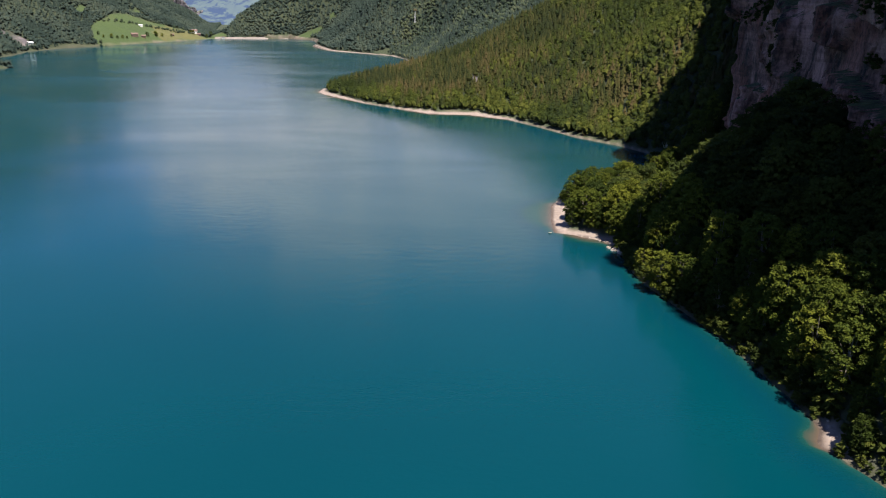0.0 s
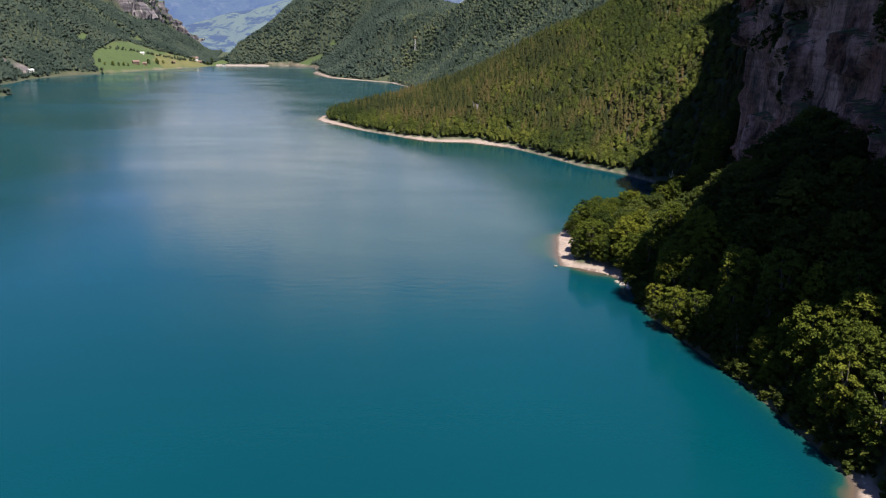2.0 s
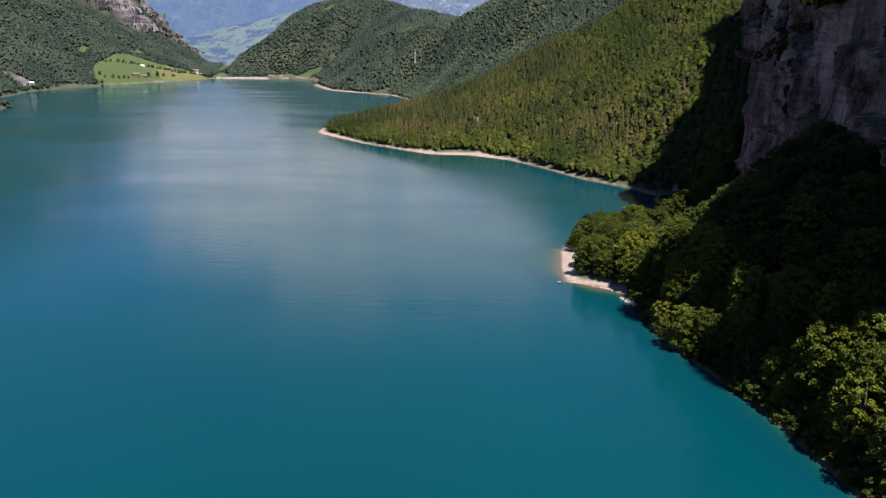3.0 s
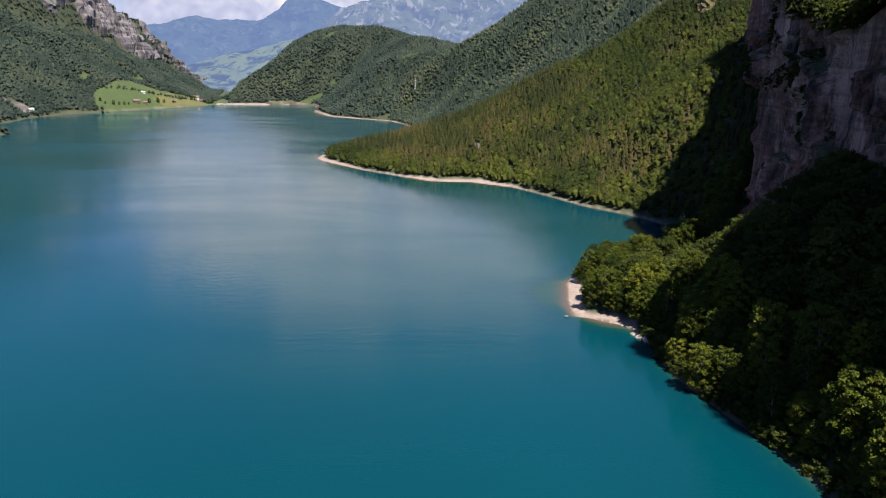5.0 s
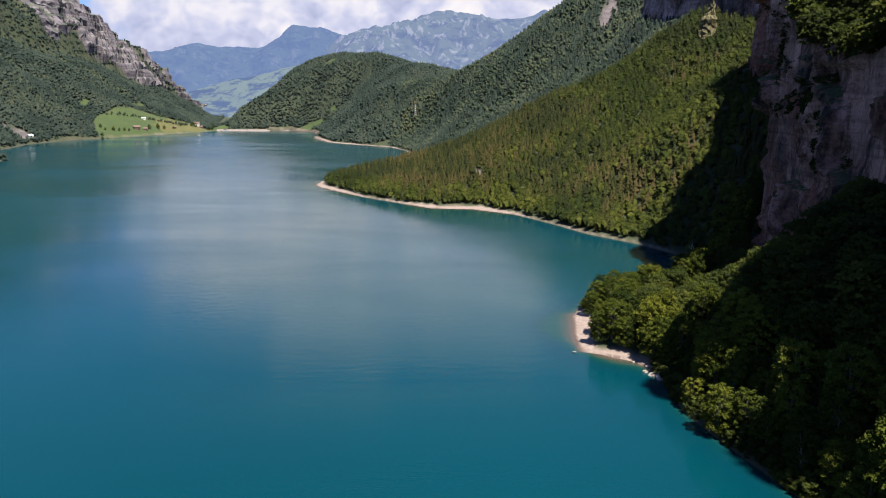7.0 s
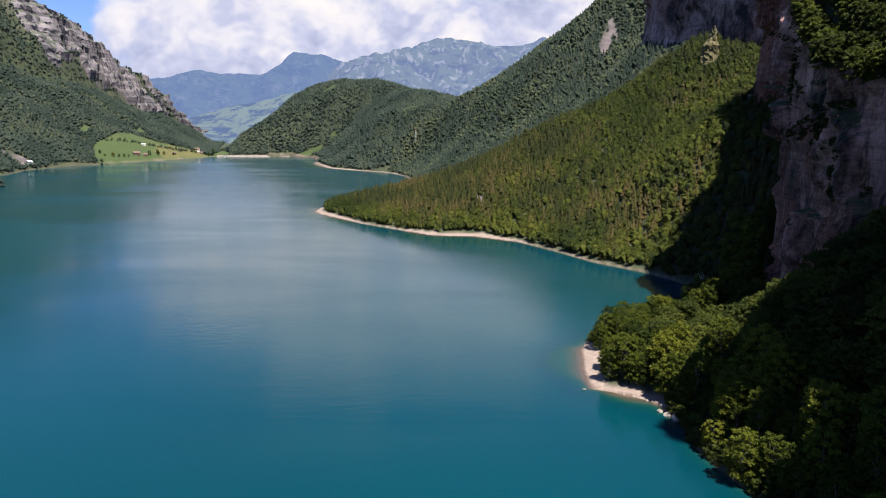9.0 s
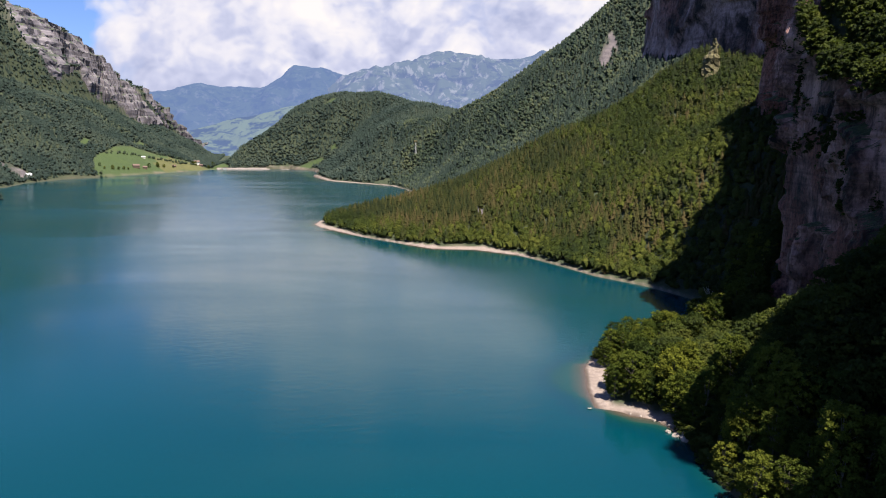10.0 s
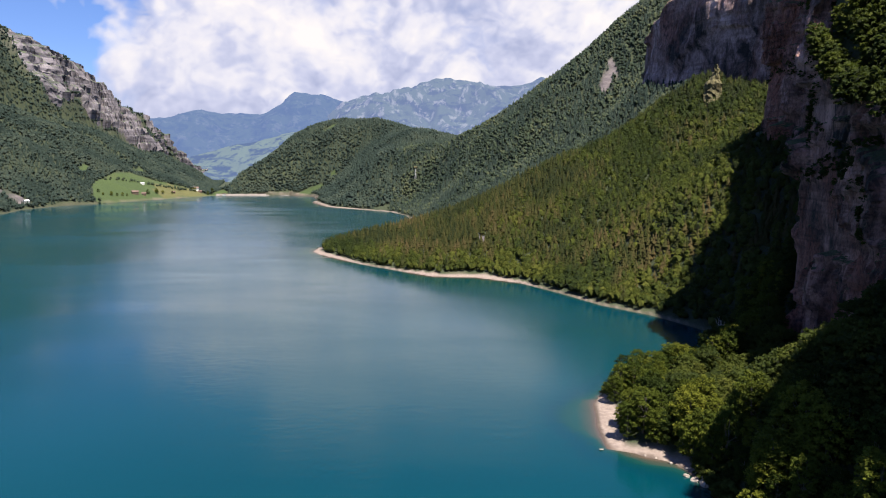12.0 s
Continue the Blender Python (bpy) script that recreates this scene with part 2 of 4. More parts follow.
MAT = {
    "ground": ground_material(),
    "cliff": cliff_material(1.0, (1.25, 0.84, 0.74)),
    "far_cliff": cliff_material(2.2, (1.30, 1.10, 1.12)),
    "crag": crag_material(),
    "water": water_material(),
    "broad": leaf_material("broadleaf_foliage", BROAD),
    "broad_stuff": leaf_material("broadleaf_foliage_wood", MIXED, per_thing=False),
    "spruce_stuff": leaf_material("spruce_foliage_wood", SPRUCE, per_thing=False),
    "hazed_stuff": leaf_material("hazed_mountain_foliage_wood", HAZED, per_thing=False),
    "hazed_broad_stuff": leaf_material("hazed_ridge_foliage_wood", HAZED_RIDGE, per_thing=False),
    "tan_rock": plain_material("grassy_tan_rock", (0.088, 0.074, 0.032), 0.9, 0.22, 0.7),
    "bark": plain_material("bark", (0.10, 0.085, 0.065), 0.9, 1.5, 0.35),
    "stone": plain_material("boulder_stone", (0.25, 0.205, 0.175), 0.85, 0.8, 0.3),
    "dam": plain_material("dam_stone", (0.17, 0.142, 0.126), 0.85, 0.15, 0.2),
}

# ---------------------------------------------------------------- plan of the valley
RIGHT_SHORE = [(140, -700), (112, -60), (95, 60), (93, 117), (88, 126), (84, 133), (88, 140), (88, 152), (85, 168), (83, 186), (76, 209),
               (69, 238), (70, 262), (66, 276), (55, 283), (47, 288), (48, 308), (52, 334), (58, 346), (76, 368), (94, 377), (116, 389), (135, 406),
               (144, 428), (143, 446), (138, 461), (121, 494), (97, 523), (77, 565), (52, 608), (18, 633), (-18, 637), (-89, 709), (-138, 775),
               (-150, 800), (-150, 835), (-112, 880), (-66, 980), (-55, 1150), (-80, 1320), (-119, 1428), (-183, 1487), (-267, 1570),
               (-331, 1735), (-318, 1800), (-350, 1900), (-384, 2030), (-470, 2112)]
LEFT_SHORE = [(-674, 2080), (-735, 1860), (-790, 1690), (-835, 1560), (-845, 1430), (-812, 1325), (-790, 1200), (-700, 1100), (-655, 1068), (-668, 1040),
              (-760, 950), (-740, 600), (-690, 0), (-640, -700)]
# the wall's first stretch is out of view, set to shade the near bank
WALL = [(196.3, 19), (140, 105), (131, 170), (133, 215), (136, 246), (142, 280), (146, 310), (148, 350), (150, 387), (172, 398),
        (205, 428), (236, 500), (222, 588), (262, 606), (340, 618)]
BAND = [(420, 660), (352, 770), (326, 830), (292, 905), (264, 985), (262, 1060), (330, 1130)]


def lattice(seed):
    return np.random.RandomState(seed).rand(256, 256)


TABLES = [lattice(s) for s in range(6)]


def value_noise(x, y, table=0):
    x, y = np.asarray(x, float), np.asarray(y, float)
    i, j = np.floor(x).astype(int), np.floor(y).astype(int)
    u, v = x - i, y - j
    u, v = u * u * (3 - 2 * u), v * v * (3 - 2 * v)
    a = TABLES[table]
    i0, i1, j0, j1 = i & 255, (i + 1) & 255, j & 255, (j + 1) & 255
    return (a[i0, j0] * (1 - u) + a[i1, j0] * u) * (1 - v) + (a[i0, j1] * (1 - u) + a[i1, j1] * u) * v


def fbm(x, y, size, octaves=4, gain=0.5, table=0):
    """Fractal noise about zero, roughly -0.5 to 0.5; size in metres of the largest lumps."""
    total, amount, weight, f = 0.0, 1.0, 0.0, 1.0 / size
    for k in range(octaves):
        total = total + amount * value_noise(np.asarray(x) * f + 17.3 * k, np.asarray(y) * f + 9.1 * k, (table + k) % 6)
        weight, amount, f = weight + amount, amount * gain, f * 2.03
    return total / weight - 0.5


def ridged(x, y, size, octaves=5, table=0):
    total, amount, weight, f = 0.0, 1.0, 0.0, 1.0 / size
    for k in range(octaves):
        total = total + amount * (1 - abs(2 * value_noise(np.asarray(x) * f + 5.7 * k, np.asarray(y) * f + 3.3 * k, (table + k) % 6) - 1))
        weight, amount, f = weight + amount, amount * 0.5, f * 2.1
    return total / weight


def smooth(a, b, v):
    t = np.clip((np.asarray(v, float) - a) / (b - a), 0, 1)
    return t * t * (3 - 2 * t)


def to_line(x, y, line):
    """Distance to a polyline, the arc length of the nearest place on it, and the side (positive to its right)."""
    best = np.full(np.shape(x), 1e9)
    along, side = np.zeros(np.shape(x)), np.zeros(np.shape(x))
    run = 0.0
    for (ax, ay), (bx, by) in zip(line, line[1:]):
        dx, dy = bx - ax, by - ay
        length = math.hypot(dx, dy)
        t = np.clip(((x - ax) * dx + (y - ay) * dy) / length ** 2, 0, 1)
        d = np.hypot(x - ax - t * dx, y - ay - t * dy)
        near = d < best
        best = np.where(near, d, best)
        along = np.where(near, run + t * length, along)
        side = np.where(near, (x - ax) * dy - (y - ay) * dx, side)
        run += length
    return best, along, np.sign(side)


def inside(x, y, ring):
    hit = np.zeros(np.shape(x), bool)
    for (ax, ay), (bx, by) in zip(ring, ring[1:] + ring[:1]):
        if ay == by:
            continue
        cross = ((ay > y) != (by > y)) & (x < (bx - ax) * (y - ay) / (by - ay) + ax)
        hit ^= cross
    return hit


LAKE = RIGHT_SHORE + LEFT_SHORE
CREST = [(-1500, 900), (-1440, 1700), (-1370, 2130), (-1290, 2460), (-1190, 2640), (-1160, 2900), (-1095, 3130), (-1060, 3290)]
CREST_RUN = np.cumsum([0] + [math.dist(a, b) for a, b in zip(CREST, CREST[1:])])
CREST_HEIGHT = [560, 540, 478, 392, 262, 182, 80, -15]


def wall_side(x, y):
    """Metres behind the rock wall (negative: on the lake's side)."""
    d, along, side = to_line(x, y, WALL)
    return d * side, along


def beach_width(x, y):
    w = 1.2 + 1.6 * (value_noise(x / 17.0, y / 17.0, 3) - 0.3) + 1.2 * smooth(420, 560, y)
    for cx, cy, r, extra in ((52, 312, 22, 6.0), (53, 329, 12, 4.0), (62, 284, 15, 5.0), (10, 640, 40, 15.0), (-125, 775, 60, 7.0), (-270, 1600, 190, 6.0), (87, 136, 6, 6.0),
                             (-700, 1900, 260, 1.5), (84, 371, 8, 4.0)):
        w = w + extra * np.exp(-((x - cx) ** 2 + (y - cy) ** 2) / r ** 2)
    return np.maximum(w - 1.6 * (x < -500), 0.8)


def survey(x, y):
    """Height of the ground and the masks of its cover at places of the plan."""
    x, y = np.asarray(x, float), np.asarray(y, float)
    d_right, _, _ = to_line(x, y, RIGHT_SHORE)
    d_left, _, _ = to_line(x, y, LEFT_SHORE)
    d_any, _, _ = to_line(x, y, LAKE + LAKE[:1])
    wet = inside(x, y, LAKE)
    wobble = 1.6 * fbm(x, y, 14, 3, table=2) + np.clip(d_any * 0.02, 0, 4) * fbm(x, y, 60, 3, table=1)
    d = np.where(wet, -d_any, d_any) + wobble * smooth(0, 4, d_any + 2)
    width = beach_width(x, y)
    land = np.maximum(d - width, 0)

    # the wooded flank on the south side
    near = smooth(430, 380, y)
    tip = np.exp(-((x - 105) / 64) ** 4 - ((y - 340) / 60) ** 4)
    steep = 0.47 + 0.46 * smooth(1020, 1320, y) * smooth(20, 160, land)
    flank = steep * land * smooth(-40, 120, land + 60)
    flank = flank * (1 - 0.45 * np.exp(-((x + 40) / 110) ** 2 - ((y - 800) / 150) ** 2))
    flank = flank + 20 * np.exp(-((x - 300) / 60) ** 2 - ((y - 860) / 90) ** 2) + 52 * np.exp(-((x - 262) / 62) ** 2 - ((y - 1010) / 85) ** 2)
    bank = 0.92 * land * (1 - 0.93 * tip)
    bank = np.minimum(bank, 40 + 0.35 * np.maximum(land - 40, 0))
    rise = flank * (1 - near) + bank * near
    cap = np.interp(y, [0, 900, 1100, 1250, 1330, 1390, 1460, 1560, 1700, 1850, 2100, 2600], [640, 600, 560, 500, 440, 340, 215, 140, 130, 140, 140, 60])
    rise = cap - np.logaddexp(0, (cap - rise) / 22.0) * 22.0
    rise = np.maximum(rise, 0) * smooth(-1, 5, land) + 0.0
    hill = np.interp(x, [-735, -690, -665, -640, -560, -500, -430, -343, -226, -120, 16, 120, 300, 900], [0, 10, 26, 60, 122, 180, 214, 228, 226, 190, 160, 165, 190, 240])
    behind = smooth(2040, 2130, y)
    rise = rise * (1 - behind) + np.minimum(rise, 0.9 * hill) * behind
    hill = hill * smooth(-30, 300, land + 60 * smooth(2060, 2220, y)) * smooth(1480, 1900, y + 0.5 * np.maximum(x, 0)) * smooth(3400, 2500, y)
    right = np.maximum(rise, hill) + 6 * np.exp(-np.abs(rise - hill) / 14) * smooth(10, 60, hill)
    right = right + fbm(x, y, 130, 5, table=4) * np.clip(land * 0.16, 0, 26)

    # the ridge and its rock face on the north side
    d_crest, run, crest_side = to_line(x, y, CREST)
    z_crest = np.interp(run, CREST_RUN, CREST_HEIGHT)
    z_crest = z_crest + (34 * fbm(run, run * 0.3, 260, 4, 0.5, table=5) + 52 * (smooth(0.35, 0.5, value_noise(run / 95, run * 0, 2)) - 0.5) + 22 * fbm(x, y, 60, 3, table=4)) * smooth(0, 60, z_crest)
    floor_edge = np.where(y > 2060, np.minimum(land, np.maximum(-700 - 0.28 * (y - 2100) - x, 0)), land)
    u = np.clip(floor_edge / (floor_edge + d_crest + 1e-6), 0, 1)
    u = np.clip(u + 0.10 * fbm(x, y, 170, 4, table=2), 0, 1)
    gentle = smooth(1480, 1760, y) * smooth(-1020, -900, x + 0.15 * (y - 1700))
    rise_left = z_crest * np.interp(u, [0, 0.18, 0.5, 0.70, 0.76, 0.80, 0.87, 0.93, 1], [0, 0.10, 0.33, 0.45, 0.68, 0.72, 0.92, 0.97, 1.0])
    rise_left = rise_left + 0.10 * land * (1 - gentle) * smooth(420, 60, land)
    terrace = (rise_left + 14 * fbm(x, y, 120, 3, table=0)) / 26.0
    ledge = 26.0 * (np.floor(terrace) + smooth(0.30, 0.62, terrace - np.floor(terrace))) - 26.0 * terrace
    gully = 26 * (ridged(run, d_crest * 0.25, 130, 4, 3) - 0.6)
    rise_left = rise_left + (1.1 * ledge + gully) * smooth(0.42, 0.52, rise_left / np.maximum(z_crest, 1)) * smooth(2100, 2300, y) * smooth(1.0, 0.9, u)
    rise_left = np.where(crest_side < 0, z_crest - 0.5 * d_crest, rise_left)
    rise_left = np.maximum(rise_left, 0) + fbm(x, y, 150, 5, table=1) * np.clip(land * 0.12, 0, 34)
    left_side = np.where(y < 2100, d_left < d_right, x < -700 - 0.28 * (y - 2100))
    valley = 3 + 0.01 * np.maximum(y - 2100, 0)
    height = np.where(left_side, rise_left, right)
    blend = smooth(90, 0, np.abs(x + 700 + 0.28 * (y - 2100))) * smooth(2090, 2180, y)
    height = height * (1 - blend) + valley * blend

    ws, wrun = wall_side(x, y)
    talus = np.interp(wrun, [WALL_RUN[7], WALL_RUN[8], WALL_RUN[9], WALL_RUN[10], WALL_RUN[11], WALL_RUN[12], WALL_RUN[13], WALL_RUN[14]], [0, 24, 58, 92, 106, 117, 128, 140])
    reach = np.clip(-ws, 0, 300)
    talus = talus * (land / (land + reach + 1e-6)) ** 1.15 * smooth(150, 60, reach) * (ws < 6) * (x > 100) * smooth(0, 8, land)
    height = np.maximum(height, talus)

    # behind the rock walls the ground lies at their tops
    top = wall_top(wrun) + np.where(y < 395, np.minimum(1.3 * np.maximum(ws - 6, 0), 40 + 0.6 * np.maximum(ws - 38, 0)), 0.6 * np.maximum(ws - 40, 0))
    lift = smooth(3 + 20 * smooth(395, 430, y), 12 + 34 * smooth(395, 430, y), ws) * smooth(640, 600, y + 0 * x) * (x > 100)
    height = np.where((ws > 0) & (d > 0), height * (1 - lift) + np.maximum(height, top) * lift, height)
    db, brun, bside = to_line(x, y, BAND)
    bs = db * bside
    lift2 = smooth(12, 30, bs) * (x > 200) * (y > 560) * (y < 1250)
    height = np.where(bs > 0, height * (1 - lift2) + np.maximum(height, band_top(brun) + 0.45 * bs) * lift2, height)

    shore = np.clip(d / width, 0, 1)
    height = np.where(d > 0, np.maximum(height, 0) + 0.9 * shore + 0.25 * fbm(x, y, 5, 3), np.maximum(-30, d * 0.5))

    bar = np.exp(-((x + 131) / 15) ** 2 - ((y - 752 - 0.3 * (x + 131)) / 4.5) ** 2)
    height = np.where(bar > 0.05, np.maximum(height, 0.6 * bar - 0.3), height)

    masks = {}
    masks["beach"] = smooth(1.5, -1.0, d - width) * (0.25 + 0.75 * smooth(1.2, 4.0, width))
    masks["wet"] = smooth(2.2, 0.4, d)
    wx, wy = x + 26 * fbm(x, y, 60, 3, table=3), y + 26 * fbm(x, y, 60, 3, table=4)
    masks["meadow"] = inside(wx, wy, PASTURE).astype(float)
    masks["hay"] = inside(wx, wy, HAYFIELD).astype(float)
    masks["meadow"] = np.maximum(masks["meadow"], smooth(1.0, 0.8, np.hypot((x + 415) / 55, (y - 2075) / 22)))
    for cx, cy, rx, ry in CLEARINGS:
        masks["meadow"] = np.maximum(masks["meadow"], smooth(1.05, 0.85, np.hypot((x - cx) / rx, (y - cy) / ry) + 0.5 * fbm(x, y, 14, 2)))
    share = rise_left / np.maximum(z_crest, 1)
    face = left_side * smooth(0.52, 0.58, share + 0.26 * fbm(x, y, 120, 4, table=3)) * smooth(0.975, 0.94, u + 0.04 * fbm(x, y, 60, 3)) * smooth(2150, 2330, y + 300 * fbm(x, y, 220, 3, table=2))
    face = face * smooth(-0.14, -0.08, fbm(x, y, 70, 4, table=4))
    masks["rock"] = np.where(crest_side > 0, face, 0.0)
    for cx, cy, rx, ry in SCARS:
        masks["rock"] = np.maximum(masks["rock"], smooth(1.05, 0.85, np.hypot((x - cx) / rx, (y - cy) / ry) + 0.6 * fbm(x, y, 9, 2)))
    return height, d, land, masks, ws, bs, left_side


MAST = (-72, 1496)
HAYFIELD = [(-745, 1860), (-775, 1870), (-805, 1960), (-790, 2035), (-740, 2070), (-690, 2070)]
PASTURE = [(-790, 1640), (-835, 1655), (-868, 1745), (-874, 1860), (-845, 1985), (-765, 2062), (-690, 2130), (-640, 2080), (-725, 1860)]
CLEARINGS = [(-915, 1800, 10, 24), (-880, 2010, 14, 30), (-368, 2268, 22, 14), (-338, 2095, 8, 8), (-84, 1448, 7, 12)]
SCARS = [(238, 1180, 6, 18), (247, 1192, 7, 22), (257, 1206, 6, 24), (205, 1330, 8, 14), (24.5, 702, 5.5, 9), (-880, 1460, 26, 22)]
WALL_RUN = np.cumsum([0] + [math.dist(a, b) for a, b in zip(WALL, WALL[1:])])


BAND_RUN = np.cumsum([0] + [math.dist(a, b) for a, b in zip(BAND, BAND[1:])])


def band_top(run):
    """The upper edge of the cliff band by its arc length."""
    return np.interp(run, BAND_RUN, [400, 395, 385, 350, 290, 262, 262]) + 14 * fbm(run, run * 0, 30, 3, table=1)


def wall_top(run):
    """The rock wall's upper edge by its arc length; out of view it is raised to cast shade."""
    # tops south of WALL[5] are unseen, fitted to the shade on the bank
    knots = [0, WALL_RUN[1], WALL_RUN[1] + 26, WALL_RUN[2] - 28, WALL_RUN[2] - 12, WALL_RUN[2] + 15, WALL_RUN[3] - 8, WALL_RUN[3] + 12, WALL_RUN[4], WALL_RUN[5] + 8, WALL_RUN[6], WALL_RUN[7], WALL_RUN[8], WALL_RUN[9], WALL_RUN[10], WALL_RUN[12], WALL_RUN[14]]
    return np.interp(run, knots, [170, 266, 266, 256, 244, 212, 174, 142, 126, 118, 112, 124, 150, 225, 262, 290, 292]) + (10 + 26 * smooth(WALL_RUN[8], WALL_RUN[9], run)) * fbm(run, run * 0, 18, 3, table=3)


def mesh_from(name, verts, faces, materials=(), attributes=None, smooth_shade=False):
    """A mesh from arrays: verts (n, 3), faces (m, 3 or 4)."""
    verts, faces = np.asarray(verts, np.float32), np.asarray(faces, np.int32)
    data = bpy.data.meshes.new(name)
    k = faces.shape[1]
    data.vertices.add(len(verts))
    data.vertices.foreach_set("co", verts.ravel())
    data.loops.add(faces.size)
    data.loops.foreach_set("vertex_index", faces.ravel())
    data.polygons.add(len(faces))
    data.polygons.foreach_set("loop_start", np.arange(0, faces.size, k, dtype=np.int32))
    data.polygons.foreach_set("use_smooth", np.full(len(faces), smooth_shade))
    data.update(calc_edges=True)
    for m in materials:
        data.materials.append(m)
    for key, values in (attributes or {}).items():
        data.attributes.new(key, "FLOAT", "POINT").data.foreach_set("value", np.asarray(values, np.float32).ravel())
    return data


def grid_faces(rows, columns, closed=False):
    i, j = np.meshgrid(np.arange(rows - 1), np.arange(columns if closed else columns - 1), indexing="ij")
    k = (j + 1) % columns
    return np.stack([i * columns + j, i * columns + k, (i + 1) * columns + k, (i + 1) * columns + j], -1).reshape(-1, 4)


def part(name, bm, mat, parent, label=""):
    """Links a bmesh as one mesh object under a thing or a part."""
    data = bpy.data.meshes.new(name)
    bm.to_mesh(data)
    bm.free()
    data.materials.append(mat)
    ob = new(name, data)
    ob.parent = parent
    return tagged(ob, label)


# ---------------------------------------------------------------- ground and lake
HUB = (0.0, 20.0)


def ring_grid():
    sector = np.radians(np.concatenate([np.arange(-37, 40, 0.2), np.arange(40, 323, 6.0)]))
    radii = np.concatenate([np.geomspace(0.02, 100, 18)[:-1], np.geomspace(100, 450, 85)[:-1], np.geomspace(450, 1400, 105)[:-1], np.arange(1400, 2150, 7.0), np.arange(2150, 3300, 14.0), np.geomspace(3310, 4850, 16)])
    r, a = np.meshgrid(radii, sector, indexing="ij")
    return HUB[0] + r * np.sin(a), HUB[1] + r * np.cos(a), len(radii), len(sector)


def make_ground():
    x, y, rows, columns = ring_grid()
    h, d, land, masks, ws, bs, left = survey(x, y)
    verts = np.stack([x, y, h], -1).reshape(-1, 3)
    faces = grid_faces(rows, columns, True)[:, ::-1]
    data = mesh_from("ground", verts, faces, [MAT["ground"]], masks, True)
    ob = new("ground", data)
    tagged(ob, "forest floor, green meadows and pale gravel beaches of the valley", "ground", kind="structure")
    wet = d < 6
    keep = wet.reshape(-1)[faces].any(1)
    used, index = np.unique(faces[keep], return_inverse=True)
    flat = verts[used].copy()
    flat[:, 2] = 0.0
    shelf = 0.30 + 2.4 * smooth(6, 2.2, beach_width(x, y))
    depth = (np.clip(-d, 0, 400) * np.maximum(shelf, 0.12)).reshape(-1)[used]
    lake = new("water", mesh_from("water", flat, index.reshape(-1, 4), [MAT["water"]], {"depth": depth}, True))
    tagged(lake, "calm teal mountain lake with clouds mirrored in it", "lake", kind="structure")


make_ground()


# ---------------------------------------------------------------- rock walls
def foot_of(line):
    """The ground along a wall's foot, by arc length."""
    run = np.cumsum([0] + [math.dist(a, b) for a, b in zip(line, line[1:])])

    def foot(s):
        px, py = np.interp(s, run, [p[0] for p in line]), np.interp(s, run, [p[1] for p in line])
        tx, ty = np.gradient(px), np.gradient(py)
        size = np.hypot(tx, ty)
        return survey(px - 5 * ty / size, py + 5 * tx / size)[0] - 14
    return foot


def make_cliff(name, line, foot, top, step, rough, mat, label, lean=0.0, seed=0, back=np.zeros_like, depth=1.0):
    """A rock face over a line of the plan, with beds, ledges, cracks and overhangs."""
    run = np.cumsum([0] + [math.dist(a, b) for a, b in zip(line, line[1:])])
    s = np.arange(0, run[-1], step)
    px, py = np.interp(s, run, [p[0] for p in line]), np.interp(s, run, [p[1] for p in line])
    kernel = np.ones(9) / 9
    px = np.convolve(np.pad(px, 4, mode="edge"), kernel, "valid")
    py = np.convolve(np.pad(py, 4, mode="edge"), kernel, "valid")
    tx, ty = np.gradient(px), np.gradient(py)
    size = np.hypot(tx, ty)
    nx, ny = -ty / size, tx / size
    z0 = foot(s)
    z1 = np.maximum(top(s), z0 + 6)
    count = int((z1 - z0).max() / step)
    v = np.linspace(0, 1, count)
    S, V = np.meshgrid(s, v, indexing="ij")
    Z = z0[:, None] * (1 - V) + z1[:, None] * V
    skew = S + 0.22 * Z + 6 * fbm(S, Z, 30, 3, table=seed)
    out = rough * 9.0 * fbm(S, Z, 46, 4, 0.5, seed)
    slab = value_noise(skew / (11.0 * rough), Z / (46.0 * rough), (seed + 1) % 6)
    out = out + rough * 10.0 * (np.floor(slab * 6) / 6 - 0.55)
    roof = value_noise((S + 0.5 * Z) / (34.0 * rough), (Z - 0.25 * S) / (22.0 * rough), (seed + 4) % 6)
    out = out + rough * 8.5 * (smooth(0.42, 0.50, roof) - 0.5)
    rib = value_noise((S - 0.12 * Z) / (4.2 * rough), Z / (30.0 * rough), (seed + 2) % 6)
    out = out + rough * 2.4 * (np.floor(rib * 5) / 5 - 0.5)
    crack = value_noise(skew / (6.0 * rough), Z / (70.0 * rough), (seed + 2) % 6)
    out = out - rough * 4.0 * smooth(0.10, 0.01, abs(crack - 0.5))
    bed = value_noise(S / (60 * rough), (Z + 6 * fbm(S, Z, 40, 2, table=1)) / (9.0 * rough), (seed + 3) % 6)
    out = out + rough * 1.8 * (smooth(0.40, 0.50, bed) - 0.5) + rough * 3.0 * fbm(S, Z, 8 * rough, 4, 0.6, seed)
    out = depth * out
    out = np.logaddexp(out, -3.0 * np.ones_like(out))
    out = out - lean * np.maximum(Z - z0[:, None] - 20, 0) - np.maximum(Z - 132, 0) * back(s)[:, None] - 4.0 * smooth(0.96, 1.0, V)
    X, Y = px[:, None] + nx[:, None] * out, py[:, None] + ny[:, None] * out
    verts = np.stack([X, Y, Z], -1).reshape(-1, 3)
    ob = new(name, mesh_from(name, verts, grid_faces(len(s), count)[:, ::-1], [mat], None, False))
    return tagged(ob, label, "cliff", kind="structure"), (X, Y, Z, nx, ny)


